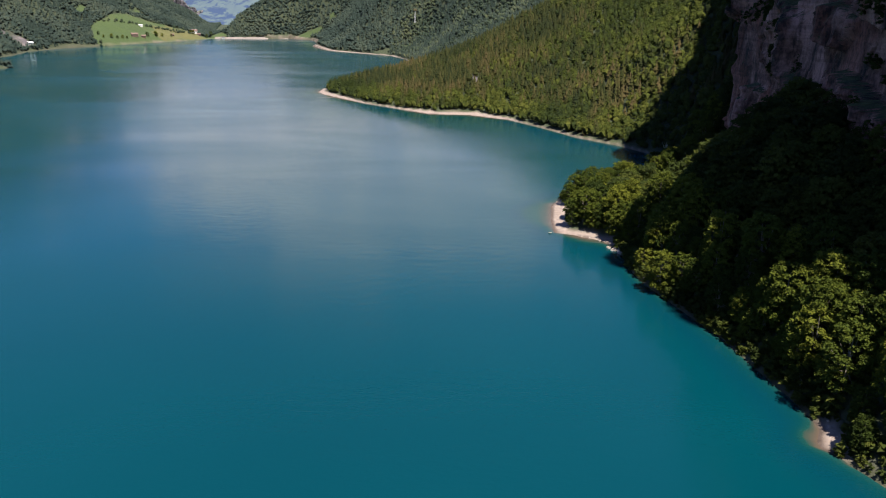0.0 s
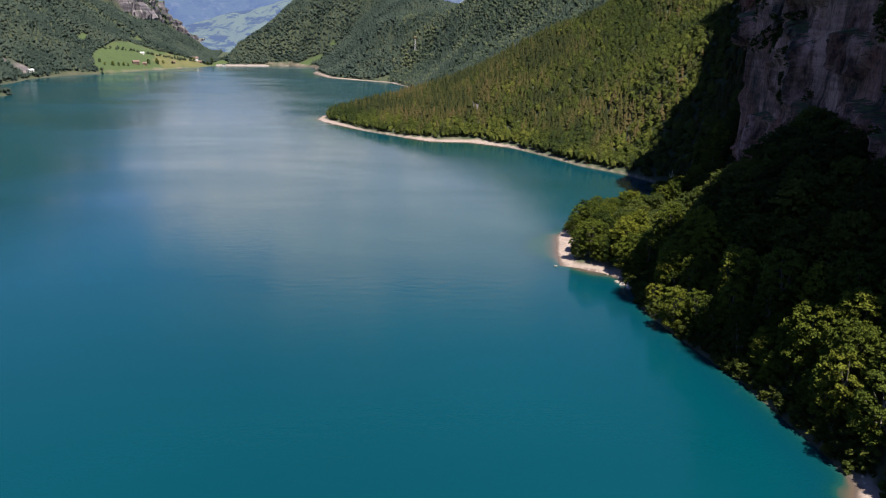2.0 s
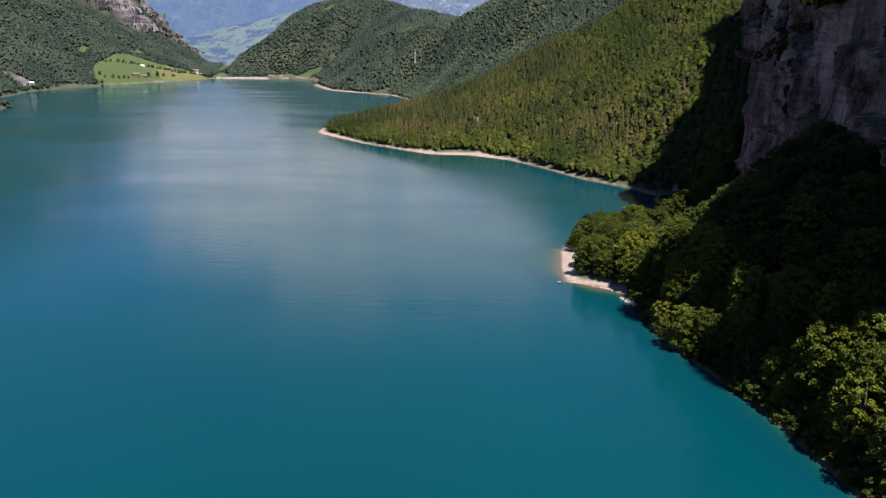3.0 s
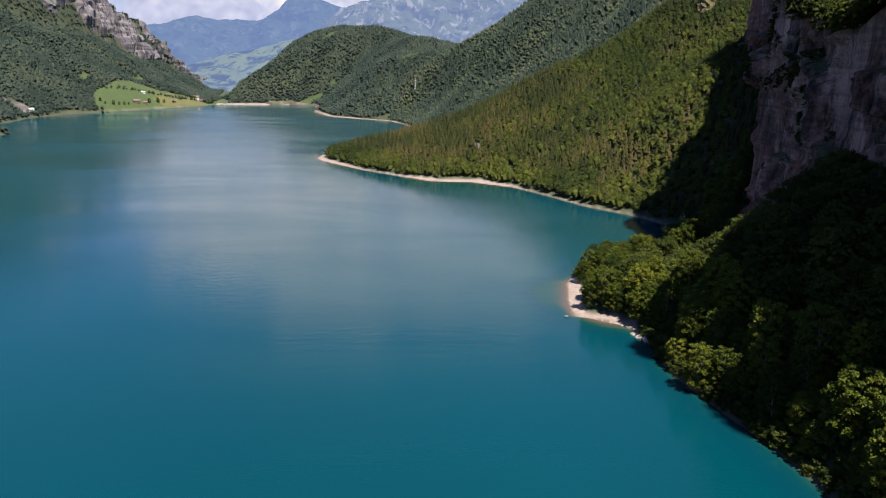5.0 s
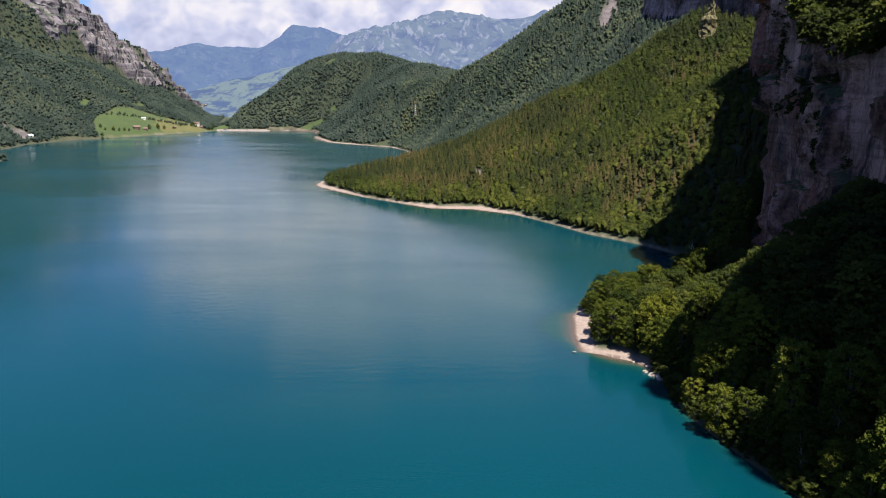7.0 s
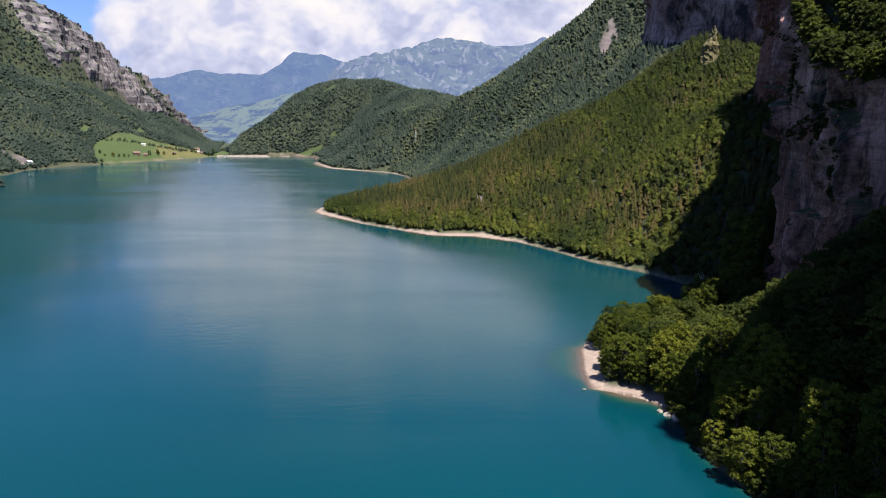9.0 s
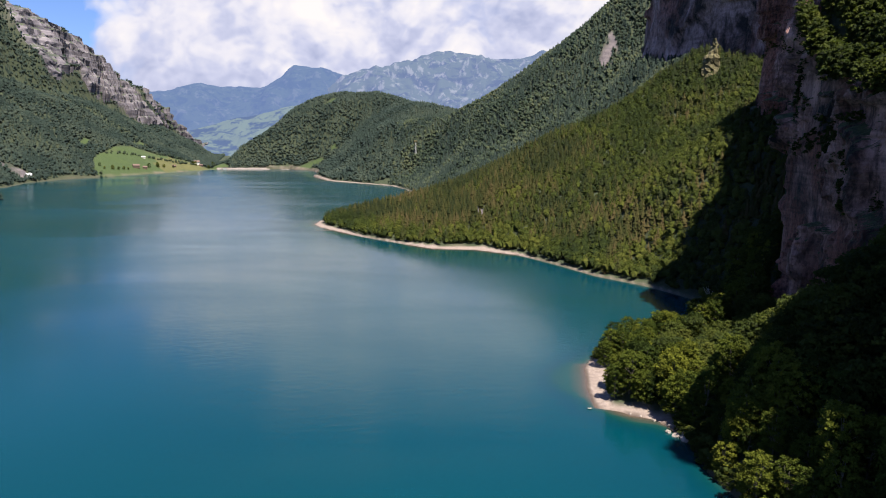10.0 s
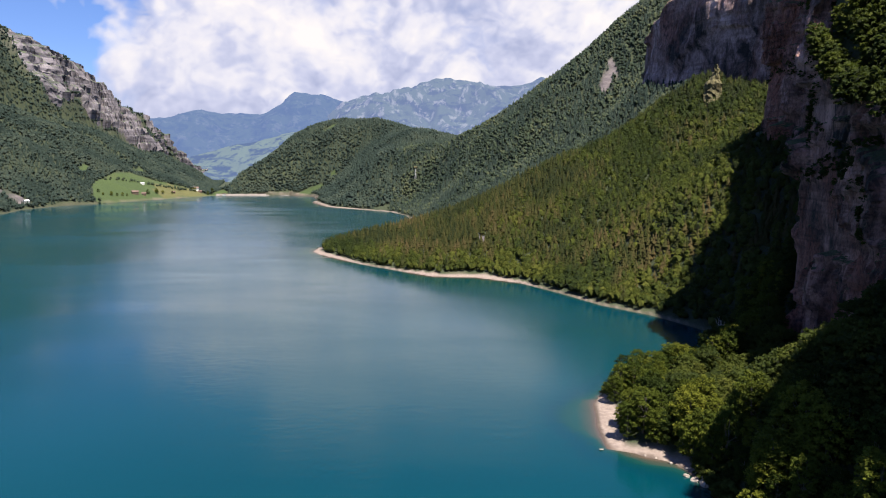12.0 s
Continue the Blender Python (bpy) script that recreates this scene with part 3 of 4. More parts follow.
wall, wall_shape = make_cliff("cliff", WALL, foot_of(WALL), wall_top, 1.2, 1.0, MAT["cliff"], "sheer shaded grey limestone wall streaked with rust and black", 0.03,
                              back=lambda s: 0.03 * smooth(WALL_RUN[8] + 8, WALL_RUN[9] + 10, s))
band, band_shape = make_cliff("cliff", BAND, foot_of(BAND), band_top, 3.0, 2.0, MAT["far_cliff"],
                              "tall grey and tan limestone cliff band above the forest", 0.05, 2, depth=0.4)


def make_crags():
    """The bedded rock face below the north ridge: steps, buttresses and gullies on its slope."""
    run = np.arange(CREST_RUN[2] - 130, CREST_RUN[7] - 110, 3.5)
    cx = np.interp(run, CREST_RUN, [p[0] for p in CREST])
    cy = np.interp(run, CREST_RUN, [p[1] for p in CREST])
    kernel = np.ones(31) / 31
    tx = np.convolve(np.pad(np.gradient(cx), 15, mode="edge"), kernel, "valid")
    ty = np.convolve(np.pad(np.gradient(cy), 15, mode="edge"), kernel, "valid")
    nx, ny = ty / np.hypot(tx, ty), -tx / np.hypot(tx, ty)
    off = np.arange(-4, 330, 3.0)
    S, D = np.meshgrid(run, off, indexing="ij")
    X, Y = cx[:, None] + nx[:, None] * D, cy[:, None] + ny[:, None] * D
    height, d, land, masks, ws, bs, left = survey(X, Y)
    bare = smooth(0.15, 0.6, masks["rock"])
    tilt = height + 0.16 * S + 10 * fbm(S, height, 90, 3, table=1)
    bed = tilt / 30.0 + 0.35 * value_noise(S / 140, height / 60, 2)
    saw = bed - np.floor(bed)
    out = 11 * smooth(0.0, 0.8, saw) * smooth(1.0, 0.86, saw)
    fine = tilt / 8.5
    out = out + 2.5 * smooth(0.2, 0.7, fine - np.floor(fine))
    prow = value_noise((S + 0.4 * height) / 46, height / 120, 4)
    out = out + 15 * (prow - 0.35) + 11 * fbm(S, height, 60, 5, 0.55, 3)
    X, Y = X + nx[:, None] * (out * bare), Y + ny[:, None] * (out * bare)
    Z = height + 4 * fbm(S, D, 18, 3, 0.6, 0) * bare + 3.0 * bare - 14 * (1 - bare)
    verts = np.stack([X, Y, Z], -1).reshape(-1, 3)
    ob = new("cliff", mesh_from("cliff", verts, grid_faces(len(run), len(off)), [MAT["crag"]], None, False))
    tagged(ob, "bedded grey limestone crags under the north ridge", "cliff", kind="structure")


make_crags()


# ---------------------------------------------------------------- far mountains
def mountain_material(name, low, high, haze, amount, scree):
    """Distant slopes with blue haze put in as emission."""
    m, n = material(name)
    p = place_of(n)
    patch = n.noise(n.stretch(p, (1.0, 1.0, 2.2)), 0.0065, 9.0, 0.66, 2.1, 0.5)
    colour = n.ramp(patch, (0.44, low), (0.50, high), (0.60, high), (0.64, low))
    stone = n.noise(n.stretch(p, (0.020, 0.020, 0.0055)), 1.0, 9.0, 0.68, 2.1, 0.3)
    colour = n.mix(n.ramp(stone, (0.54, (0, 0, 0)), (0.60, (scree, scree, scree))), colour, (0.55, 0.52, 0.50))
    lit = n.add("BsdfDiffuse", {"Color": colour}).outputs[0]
    # even blue glow painted over the slopes in place of haze
    haze_glow = n.add("Emission", {"Color": (*haze, 1), "Strength": 0.57}).outputs[0]
    finish(n, n.add("MixShader", {0: amount, 1: lit, 2: haze_glow}).outputs[0])
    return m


def make_mountain(label, angles, tops, near, far, mat, seed, jag):
    """A range round the valley's end: angles and tops in degrees as seen from the lake."""
    a = np.arange(angles[0], angles[-1], 0.14)
    t = np.linspace(0, 1, 46)
    A, T = np.meshgrid(a, t, indexing="ij")
    R = near + (far - near) * T
    crest = 93 + np.tan(np.radians(np.interp(A, angles, tops))) * far
    x, y = -6 + R * np.sin(np.radians(A)), 70 + R * np.cos(np.radians(A))
    z = crest * (T ** 0.9) + jag * (ridged(x, y, 420, 6, seed) - 0.62) * smooth(0, 0.25, T) * (0.35 + 0.65 * smooth(1.0, 0.8, T))
    verts = np.stack([x, y, z - 15 * (1 - T)], -1).reshape(-1, 3)
    ob = new("backdrop", mesh_from("backdrop", verts, grid_faces(len(a), len(t)), [mat], None, True))
    return tagged(ob, label, "mountain", kind="structure")


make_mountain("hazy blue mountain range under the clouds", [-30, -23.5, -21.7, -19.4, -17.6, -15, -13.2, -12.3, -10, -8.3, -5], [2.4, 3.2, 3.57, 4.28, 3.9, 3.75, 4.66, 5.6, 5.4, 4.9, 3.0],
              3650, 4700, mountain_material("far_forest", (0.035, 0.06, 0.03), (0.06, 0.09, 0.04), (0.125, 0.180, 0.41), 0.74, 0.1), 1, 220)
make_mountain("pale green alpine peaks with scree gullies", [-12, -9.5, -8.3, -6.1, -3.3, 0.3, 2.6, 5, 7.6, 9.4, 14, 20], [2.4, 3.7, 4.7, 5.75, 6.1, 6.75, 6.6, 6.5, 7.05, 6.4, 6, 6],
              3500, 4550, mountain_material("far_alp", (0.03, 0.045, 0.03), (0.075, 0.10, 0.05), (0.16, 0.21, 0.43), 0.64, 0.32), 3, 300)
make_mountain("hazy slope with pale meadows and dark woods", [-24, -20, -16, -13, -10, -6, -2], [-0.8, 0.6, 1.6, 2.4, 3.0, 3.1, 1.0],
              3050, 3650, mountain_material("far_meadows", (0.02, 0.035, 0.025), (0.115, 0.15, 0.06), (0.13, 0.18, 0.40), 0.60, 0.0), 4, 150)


# ---------------------------------------------------------------- trees
def unit(v):
    return v / np.linalg.norm(v, axis=-1, keepdims=True)


def leaves_on(rng, centres, radii, count, size, tilt, up=0.0):
    """Leaf clumps (triangles) over lumps of foliage: (count, 3, 3)."""
    weight = radii[:, 0] * radii[:, 2]
    pick = rng.choice(len(centres), count, p=weight / weight.sum())
    way = unit(rng.normal(size=(count, 3)))
    way[:, 2] = np.where(way[:, 2] < -0.35, -way[:, 2], way[:, 2])
    spot = centres[pick] + way * radii[pick] * rng.uniform(0.45, 1.28, (count, 1))
    normal = unit(way * (1 - tilt) + np.array((0, 0, up)) + rng.normal(size=(count, 3)) * tilt)
    a = unit(np.cross(normal, rng.normal(size=(count, 3))))
    b = np.cross(normal, a)
    s = size * rng.uniform(0.6, 1.3, (count, 1))
    return np.stack([spot + a * s, spot - 0.5 * a * s + 0.8 * b * s, spot - 0.5 * a * s - 0.8 * b * s], 1)


def broad_crown(seed, count, size, lumps, tilt=0.4, low=0.30, up=0.0):
    """A broadleaf crown for a tree one unit high."""
    rng = np.random.RandomState(seed)
    ang = np.arange(lumps) * 2.4 + rng.uniform(0, 6)
    lift = np.linspace(low, 0.90, lumps)
    reach = 0.23 * np.sqrt(np.clip(1.15 - ((lift - 0.45) / 0.46) ** 2, 0.05, 1)) * rng.uniform(0.75, 1.15, lumps)
    centres = np.stack([np.cos(ang) * reach, np.sin(ang) * reach, lift], -1)
    r = rng.uniform(0.6, 1.2, lumps) * 0.118 * (11 / lumps) ** 0.35
    return leaves_on(rng, centres, np.stack([r, r, r * rng.uniform(0.7, 0.95, lumps)], -1), count, size, tilt, up), centres


def tufted_crown(seed, lumps, low=0.30, ragged=0.28, fine=1):
    """A far broadleaf crown one unit high: ragged tufts of foliage grown into each other."""
    rng = np.random.RandomState(seed)
    bm = bmesh.new()
    bmesh.ops.create_icosphere(bm, subdivisions=fine, radius=1.0)
    ball = np.array([v.co[:] for v in bm.verts])
    faces = np.array([[v.index for v in f.verts] for f in bm.faces])
    bm.free()
    out = []
    for k in range(lumps):
        f = k / max(lumps - 1, 1)
        lift = low + (0.86 - low) * f
        reach = 0.0 if lumps == 1 else 0.21 * math.sqrt(max(0.04, 1.1 - ((lift - 0.48) / 0.44) ** 2)) * rng.uniform(0.7, 1.1)
        ang = k * 2.4 + rng.uniform(-0.5, 0.5)
        r = rng.uniform(0.28, 0.34) if lumps == 1 else rng.uniform(0.14, 0.20)
        spot = ball * (1 + ragged * rng.normal(size=(len(ball), 1))) * np.array((r, r, r * rng.uniform(0.75, 1.1)))
        out.append((spot + np.array((math.cos(ang) * reach, math.sin(ang) * reach, lift)))[faces])
    return np.concatenate(out)


def spruce_crown(seed, tiers, blades):
    """A spruce one unit high: ragged drooping skirts of branches, one over the other."""
    rng = np.random.RandomState(seed)
    out = []
    for k in range(tiers):
        f = k / tiers
        r = 0.17 * (1 - f) ** 0.85 * rng.uniform(0.85, 1.15)
        z, peak = 0.10 + 0.80 * f, 0.10 + 0.80 * f + (0.42 if tiers < 4 else 1.9 / tiers) * (1 - 0.45 * f)
        a = (np.arange(blades) + rng.uniform(-0.3, 0.3, blades)) / blades * math.tau + k
        rim = r * rng.uniform(0.65, 1.3, blades)
        ring = np.stack([rim * np.cos(a), rim * np.sin(a), z + rng.uniform(-0.05, 0.04, blades)], -1)
        top = np.array((rng.uniform(-0.01, 0.01), rng.uniform(-0.01, 0.01), min(peak, 1.0)))
        for j in range(blades):
            out.append([ring[j], ring[(j + 1) % blades], top])
    return np.array(out)


def tree_trunk(seed, centres):
    """Tapered stem with limbs that reach into the crown's lumps, one unit high."""
    rng = random.Random(seed)
    bm = bmesh.new()

    def limb(a, b, r0, r1, sides):
        way = Vector(b) - Vector(a)
        turn = way.to_track_quat("Z", "Y").to_matrix().to_4x4()
        made = bmesh.ops.create_cone(bm, segments=sides, radius1=r0, radius2=r1, depth=way.length, cap_ends=True)
        bmesh.ops.transform(bm, matrix=Matrix.Translation((Vector(a) + Vector(b)) / 2) @ turn, verts=made["verts"])

    bend = Vector((rng.uniform(-0.02, 0.02), rng.uniform(-0.02, 0.02), 0.45))
    limb((0, 0, -0.06), bend, 0.020, 0.013, 7)
    limb(bend, bend + Vector((rng.uniform(-0.03, 0.03), rng.uniform(-0.03, 0.03), 0.35)), 0.013, 0.004, 6)
    for c in list(centres)[::5]:
        start = bend * rng.uniform(0.6, 1.0)
        limb(start, Vector(c) * 0.95, 0.007, 0.002, 5)
    return bm


def scatter(rng, box, spacing):
    """Places on a jittered grid in the box (x0, y0, x1, y1)."""
    x, y = np.meshgrid(np.arange(box[0], box[2], spacing), np.arange(box[1], box[3], spacing), indexing="ij")
    x = x + rng.uniform(-0.75, 0.75, x.shape) * spacing + (np.arange(x.shape[1]) % 2) * spacing * 0.5
    y = y + rng.uniform(-0.75, 0.75, x.shape) * spacing
    return x.ravel(), y.ravel()


def wooded(x, y, margin=1.5, ledge=13):
    """Height and whether trees grow there."""
    h, d, land, masks, ws, bs, left = survey(x, y)
    ok = (land > margin) & (masks["meadow"] < 0.3) & (masks["rock"] < 0.4)
    ok &= ~((ws > -3.5) & (ws < ledge) & (x > 100) & (y < 640)) & ~((ws > -3.5) & (ws < 36) & (y > 405) & (y < 640) & (x > 100)) & ~((bs > -5) & (bs < 30) & (x > 200) & (y > 600) & (y < 1200))
    return h, ok, land, ws, bs, left


def wood(name, label, places, templates, mat, rng, tints):
    """One joined wood. places: x, y, z, height, width factor; templates: (k, 3, 3) arrays."""
    x, y, z, tall, wide = places
    pick = rng.randint(0, len(templates), len(x))
    chunks, tint = [], []
    for k, template in enumerate(templates):
        i = np.nonzero(pick == k)[0]
        if not len(i):
            continue
        a = rng.uniform(0, math.tau, len(i))
        c, s = np.cos(a)[:, None, None], np.sin(a)[:, None, None]
        sx, sz = (tall[i] * wide[i])[:, None, None], tall[i][:, None, None]
        tx, ty, tz = template[None, ..., 0], template[None, ..., 1], template[None, ..., 2]
        out = np.stack([(tx * c - ty * s) * sx + x[i][:, None, None], (tx * s + ty * c) * sx + y[i][:, None, None], tz * sz + z[i][:, None, None] - 0.5], -1)
        chunks.append(out.reshape(-1, 3))
        tint.append(np.repeat(tints[i], template.shape[0] * 3))
    verts = np.concatenate(chunks)
    data = mesh_from(name, verts, np.arange(len(verts)).reshape(-1, 3), [mat], {"tint": np.concatenate(tint)})
    return tagged(new(name, data), label, "forest", kind="stuff")


RNG = np.random.RandomState(11)


def make_near_trees():
    kinds = []
    for k in range(6):
        leaves, centres = broad_crown(40 + k, 5200, 0.0195, 44 + 8 * (k % 3), tilt=0.62, low=0.12, up=0.2)
        root = new("tree")
        tagged(root, "leafy green broadleaf tree in the steep lakeside wood", "tree", "lakeside trees")
        part("trunk", tree_trunk(k, centres), MAT["bark"], root, "grey-brown trunk with limbs")
        crown = new("crown", mesh_from("crown", leaves.reshape(-1, 3), np.arange(leaves.shape[0] * 3).reshape(-1, 3), [MAT["broad"]]))
        crown.parent = root
        kinds.append(root)
    x, y = scatter(RNG, (40, 90, 180, 440), 5.3)
    h, ok, land, ws, bs, left = wooded(x, y, 0.15)
    ok &= (ws < -3.5)
    x, y, h, land, ws = (v[ok] for v in (x, y, h, land, ws))
    order = np.argsort(land)
    tip = np.exp(-((x - 85) / 40) ** 2 - ((y - 335) / 55) ** 2)
    tall = RNG.uniform(8.5, 21.5, len(x)) * (0.82 + 0.18 * smooth(0, 9, land)) * (1 - 0.32 * tip)
    first, rest = order[:300], order[300:]
    for n, i in enumerate(first):
        m = pose(x[i], y[i], h[i] - 0.4, RNG.uniform(-4, 4), RNG.uniform(-4, 4), RNG.uniform(0, 360))
        w = RNG.uniform(0.78, 1.2)
        root = kinds[n % 6] if n < 6 else copy_thing(kinds[n % 6], m)
        root.matrix_basis = m @ Matrix.Diagonal((tall[i] * w, tall[i] * w, tall[i], 1))
    templates = [broad_crown(60 + k, 1400, 0.031, 34, tilt=0.6)[0] for k in range(4)]
    wood("forest", "dense shaded broadleaf wood below the rock wall", (x[rest], y[rest], h[rest], tall[rest], RNG.uniform(0.95, 1.3, len(rest))), templates, MAT["broad_stuff"], RNG, RNG.uniform(0, 1, len(rest)))


def make_woods():
    rng = RNG
    far_spruce = [spruce_crown(k, 3, 5) for k in range(6)]
    mid_spruce = [spruce_crown(10 + k, 6, 8) for k in range(9)]
    far_broad = [tufted_crown(80 + k, 1, 0.50, 0.16) for k in range(6)]
    mid_broad = [np.concatenate([tufted_crown(90 + k, 1, 0.40, 0.16, 1) * (0.8, 0.8, 1.0), broad_crown(90 + k, 104, 0.042, 14, tilt=0.55, low=0.12, up=0.3)[0]]) for k in range(8)]

    def away(x, y):
        return np.hypot(x, y) + 240 * fbm(x, y, 120, 3, table=1)

    def plant(name, label, box, spacing, keep, tall, broad_share, spruce, broad, margin=2.0, mats=("broad_stuff", "spruce_stuff"), stout=1.0):
        x, y = scatter(rng, box, spacing)
        h, ok, land, ws, bs, left = wooded(x, y, margin, -2.5 if name == "plateau" else 13)
        if name == "plateau":
            h = np.maximum(h, wall_top(wall_side(x, y)[1]) - 2)
        ok &= keep(x, y, h, land, ws, bs, left)
        x, y, h, land = x[ok], y[ok], h[ok], land[ok]
        share = broad_share(x, y, land) + 1.3 * fbm(x, y, 60, 3, table=2)
        is_broad = rng.uniform(0, 1, len(x)) < share
        t = rng.uniform(tall[0], tall[1], len(x))
        tint = np.clip(0.46 + 1.7 * fbm(x, y, 48, 3, table=5) + rng.uniform(-0.42, 0.42, len(x)) - 0.22 * smooth(620, 950, np.hypot(x, y)) * (name == "flank"), 0, 1)
        for flag, kind, templates, mat, wide, squat in ((is_broad, "broadleaf", broad, mats[0], (0.95 * stout, 1.35 * stout), 0.85), (~is_broad, "spruce", spruce, mats[1], (1.3 * stout, 1.8 * stout), 0.95)):
            if flag.any():
                wood("forest", label.replace("KIND", kind), (x[flag], y[flag], h[flag], t[flag] * squat, rng.uniform(*wide, flag.sum())), templates, MAT[mat], rng, tint[flag])

    plant("flank", "KIND trees of the mixed forest on the sunlit flank", (-160, 400, 420, 1100), 4.1,
          lambda x, y, h, land, ws, bs, left: ~left & (y > 425) & ((ws < -3.5) | (y > 640)) & (land < 460) & ((bs < 0) | (bs > 18)) & (away(x, y) < 1000) & (x < 0.46 * y + 20),
          (8.5, 14.5), lambda x, y, land: 0.95 - 0.80 * smooth(10, 45, land) + 0.48 * smooth(60, 170, x - 0.1 * (y - 500)), mid_spruce, mid_broad, stout=0.88)
    # from here outward the foliage colours carry painted haze
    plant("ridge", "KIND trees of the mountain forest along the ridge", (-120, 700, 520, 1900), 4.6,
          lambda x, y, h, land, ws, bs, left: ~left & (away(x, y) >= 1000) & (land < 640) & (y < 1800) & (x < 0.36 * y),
          (8.5, 13.5), lambda x, y, land: 0.45 + 0 * x, far_spruce, far_broad, mats=("hazed_broad_stuff", "hazed_stuff"), stout=0.85)
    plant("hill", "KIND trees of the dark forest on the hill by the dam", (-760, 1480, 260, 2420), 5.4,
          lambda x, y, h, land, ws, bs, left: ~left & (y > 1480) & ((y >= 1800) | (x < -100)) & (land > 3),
          (9, 14.5), lambda x, y, land: 0.30 + 0.5 * smooth(90, 20, land), far_spruce, far_broad, mats=("hazed_stuff", "hazed_stuff"), stout=1.0)
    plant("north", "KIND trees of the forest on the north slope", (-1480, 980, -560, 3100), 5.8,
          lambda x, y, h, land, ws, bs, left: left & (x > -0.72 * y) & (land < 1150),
          (10, 15.5), lambda x, y, land: 0.5 + 0 * x, far_spruce, far_broad, mats=("hazed_stuff", "hazed_stuff"), stout=1.0)
    plant("plateau", "KIND trees on top of the rock wall", (130, 150, 260, 420), 4.6,
          lambda x, y, h, land, ws, bs, left: (ws > -2.5 + 4 * smooth(350, 375, y)) & (ws < 34) & (y < 385),
          (11, 17), lambda x, y, land: 1.2 + 0 * x, mid_spruce, [broad_crown(70 + k, 640, 0.052, 22, tilt=0.5, low=0.06)[0] for k in range(4)], -100)


make_near_trees()
make_woods()


# ---------------------------------------------------------------- dam and boulders
def box(bm, x0, y0, z0, x1, y1, z1):
    made = bmesh.ops.create_cube(bm, size=1.0)
    bmesh.ops.transform(bm, matrix=Matrix.Translation(((x0 + x1) / 2, (y0 + y1) / 2, (z0 + z1) / 2)) @ Matrix.Diagonal((x1 - x0, y1 - y0, z1 - z0, 1)), verts=made["verts"])


def make_dam():
    a, b = Vector((-680, 2082, 0)), Vector((-466, 2116, 0))
    length = (b - a).length
    root = new("dam")
    root.matrix_world = Matrix.Translation(a) @ pose(0, 0, 0, 0, 0, math.degrees(math.atan2(b.y - a.y, b.x - a.x)))
    tagged(root, "long low pale stone dam across the lake's end", "dam")
    bm = bmesh.new()
    for s in (0, length):
        for yy, zz in ((-9, -2), (-1, 4.2), (6, 4.2), (20, -2)):
            bm.verts.new((s, yy, zz))
    bm.verts.ensure_lookup_table()
    for i in range(4):
        j = (i + 1) % 4
        bm.faces.new([bm.verts[k] for k in (i, j, 4 + j, 4 + i)])
    bm.faces.new([bm.verts[k] for k in range(4)])
    bm.faces.new([bm.verts[k] for k in (7, 6, 5, 4)])
    bmesh.ops.recalc_face_normals(bm, faces=bm.faces)
    part("embankment", bm, MAT["dam"], root)
    bm = bmesh.new()
    box(bm, 0, -1.0, 4.2, length, -0.6, 5.0)
    part("parapet", bm, MAT["dam"], root)


make_dam()


# ---------------------------------------------------------------- things on the shore
MAT["plaster"] = plain_material("white_plaster", (0.55, 0.53, 0.50), 0.8, 0.5, 0.1)
MAT["timber"] = plain_material("weathered_timber", (0.085, 0.058, 0.04), 0.85, 0.8, 0.3)
MAT["tiles"] = plain_material("roof_tiles", (0.12, 0.075, 0.06), 0.8, 0.7, 0.3)
MAT["pale_roof"] = plain_material("pale_metal_roof", (0.45, 0.45, 0.45), 0.5, 0.4, 0.08)
MAT["pane"] = plain_material("window_pane", (0.03, 0.035, 0.04), 0.15, 0.5, 0.1)
MAT["hull"] = plain_material("boat_hull", (0.75, 0.75, 0.74), 0.35, 0.6, 0.08)
MAT["bench"] = plain_material("boat_inside", (0.30, 0.24, 0.17), 0.7, 0.9, 0.25)
MAT["snag"] = plain_material("bleached_wood", (0.34, 0.30, 0.26), 0.85, 1.5, 0.25)
MAT["concrete"] = plain_material("concrete", (0.40, 0.39, 0.37), 0.85, 0.4, 0.15)


def ground_at(x, y):
    return float(survey(np.array([x]), np.array([y]))[0][0])


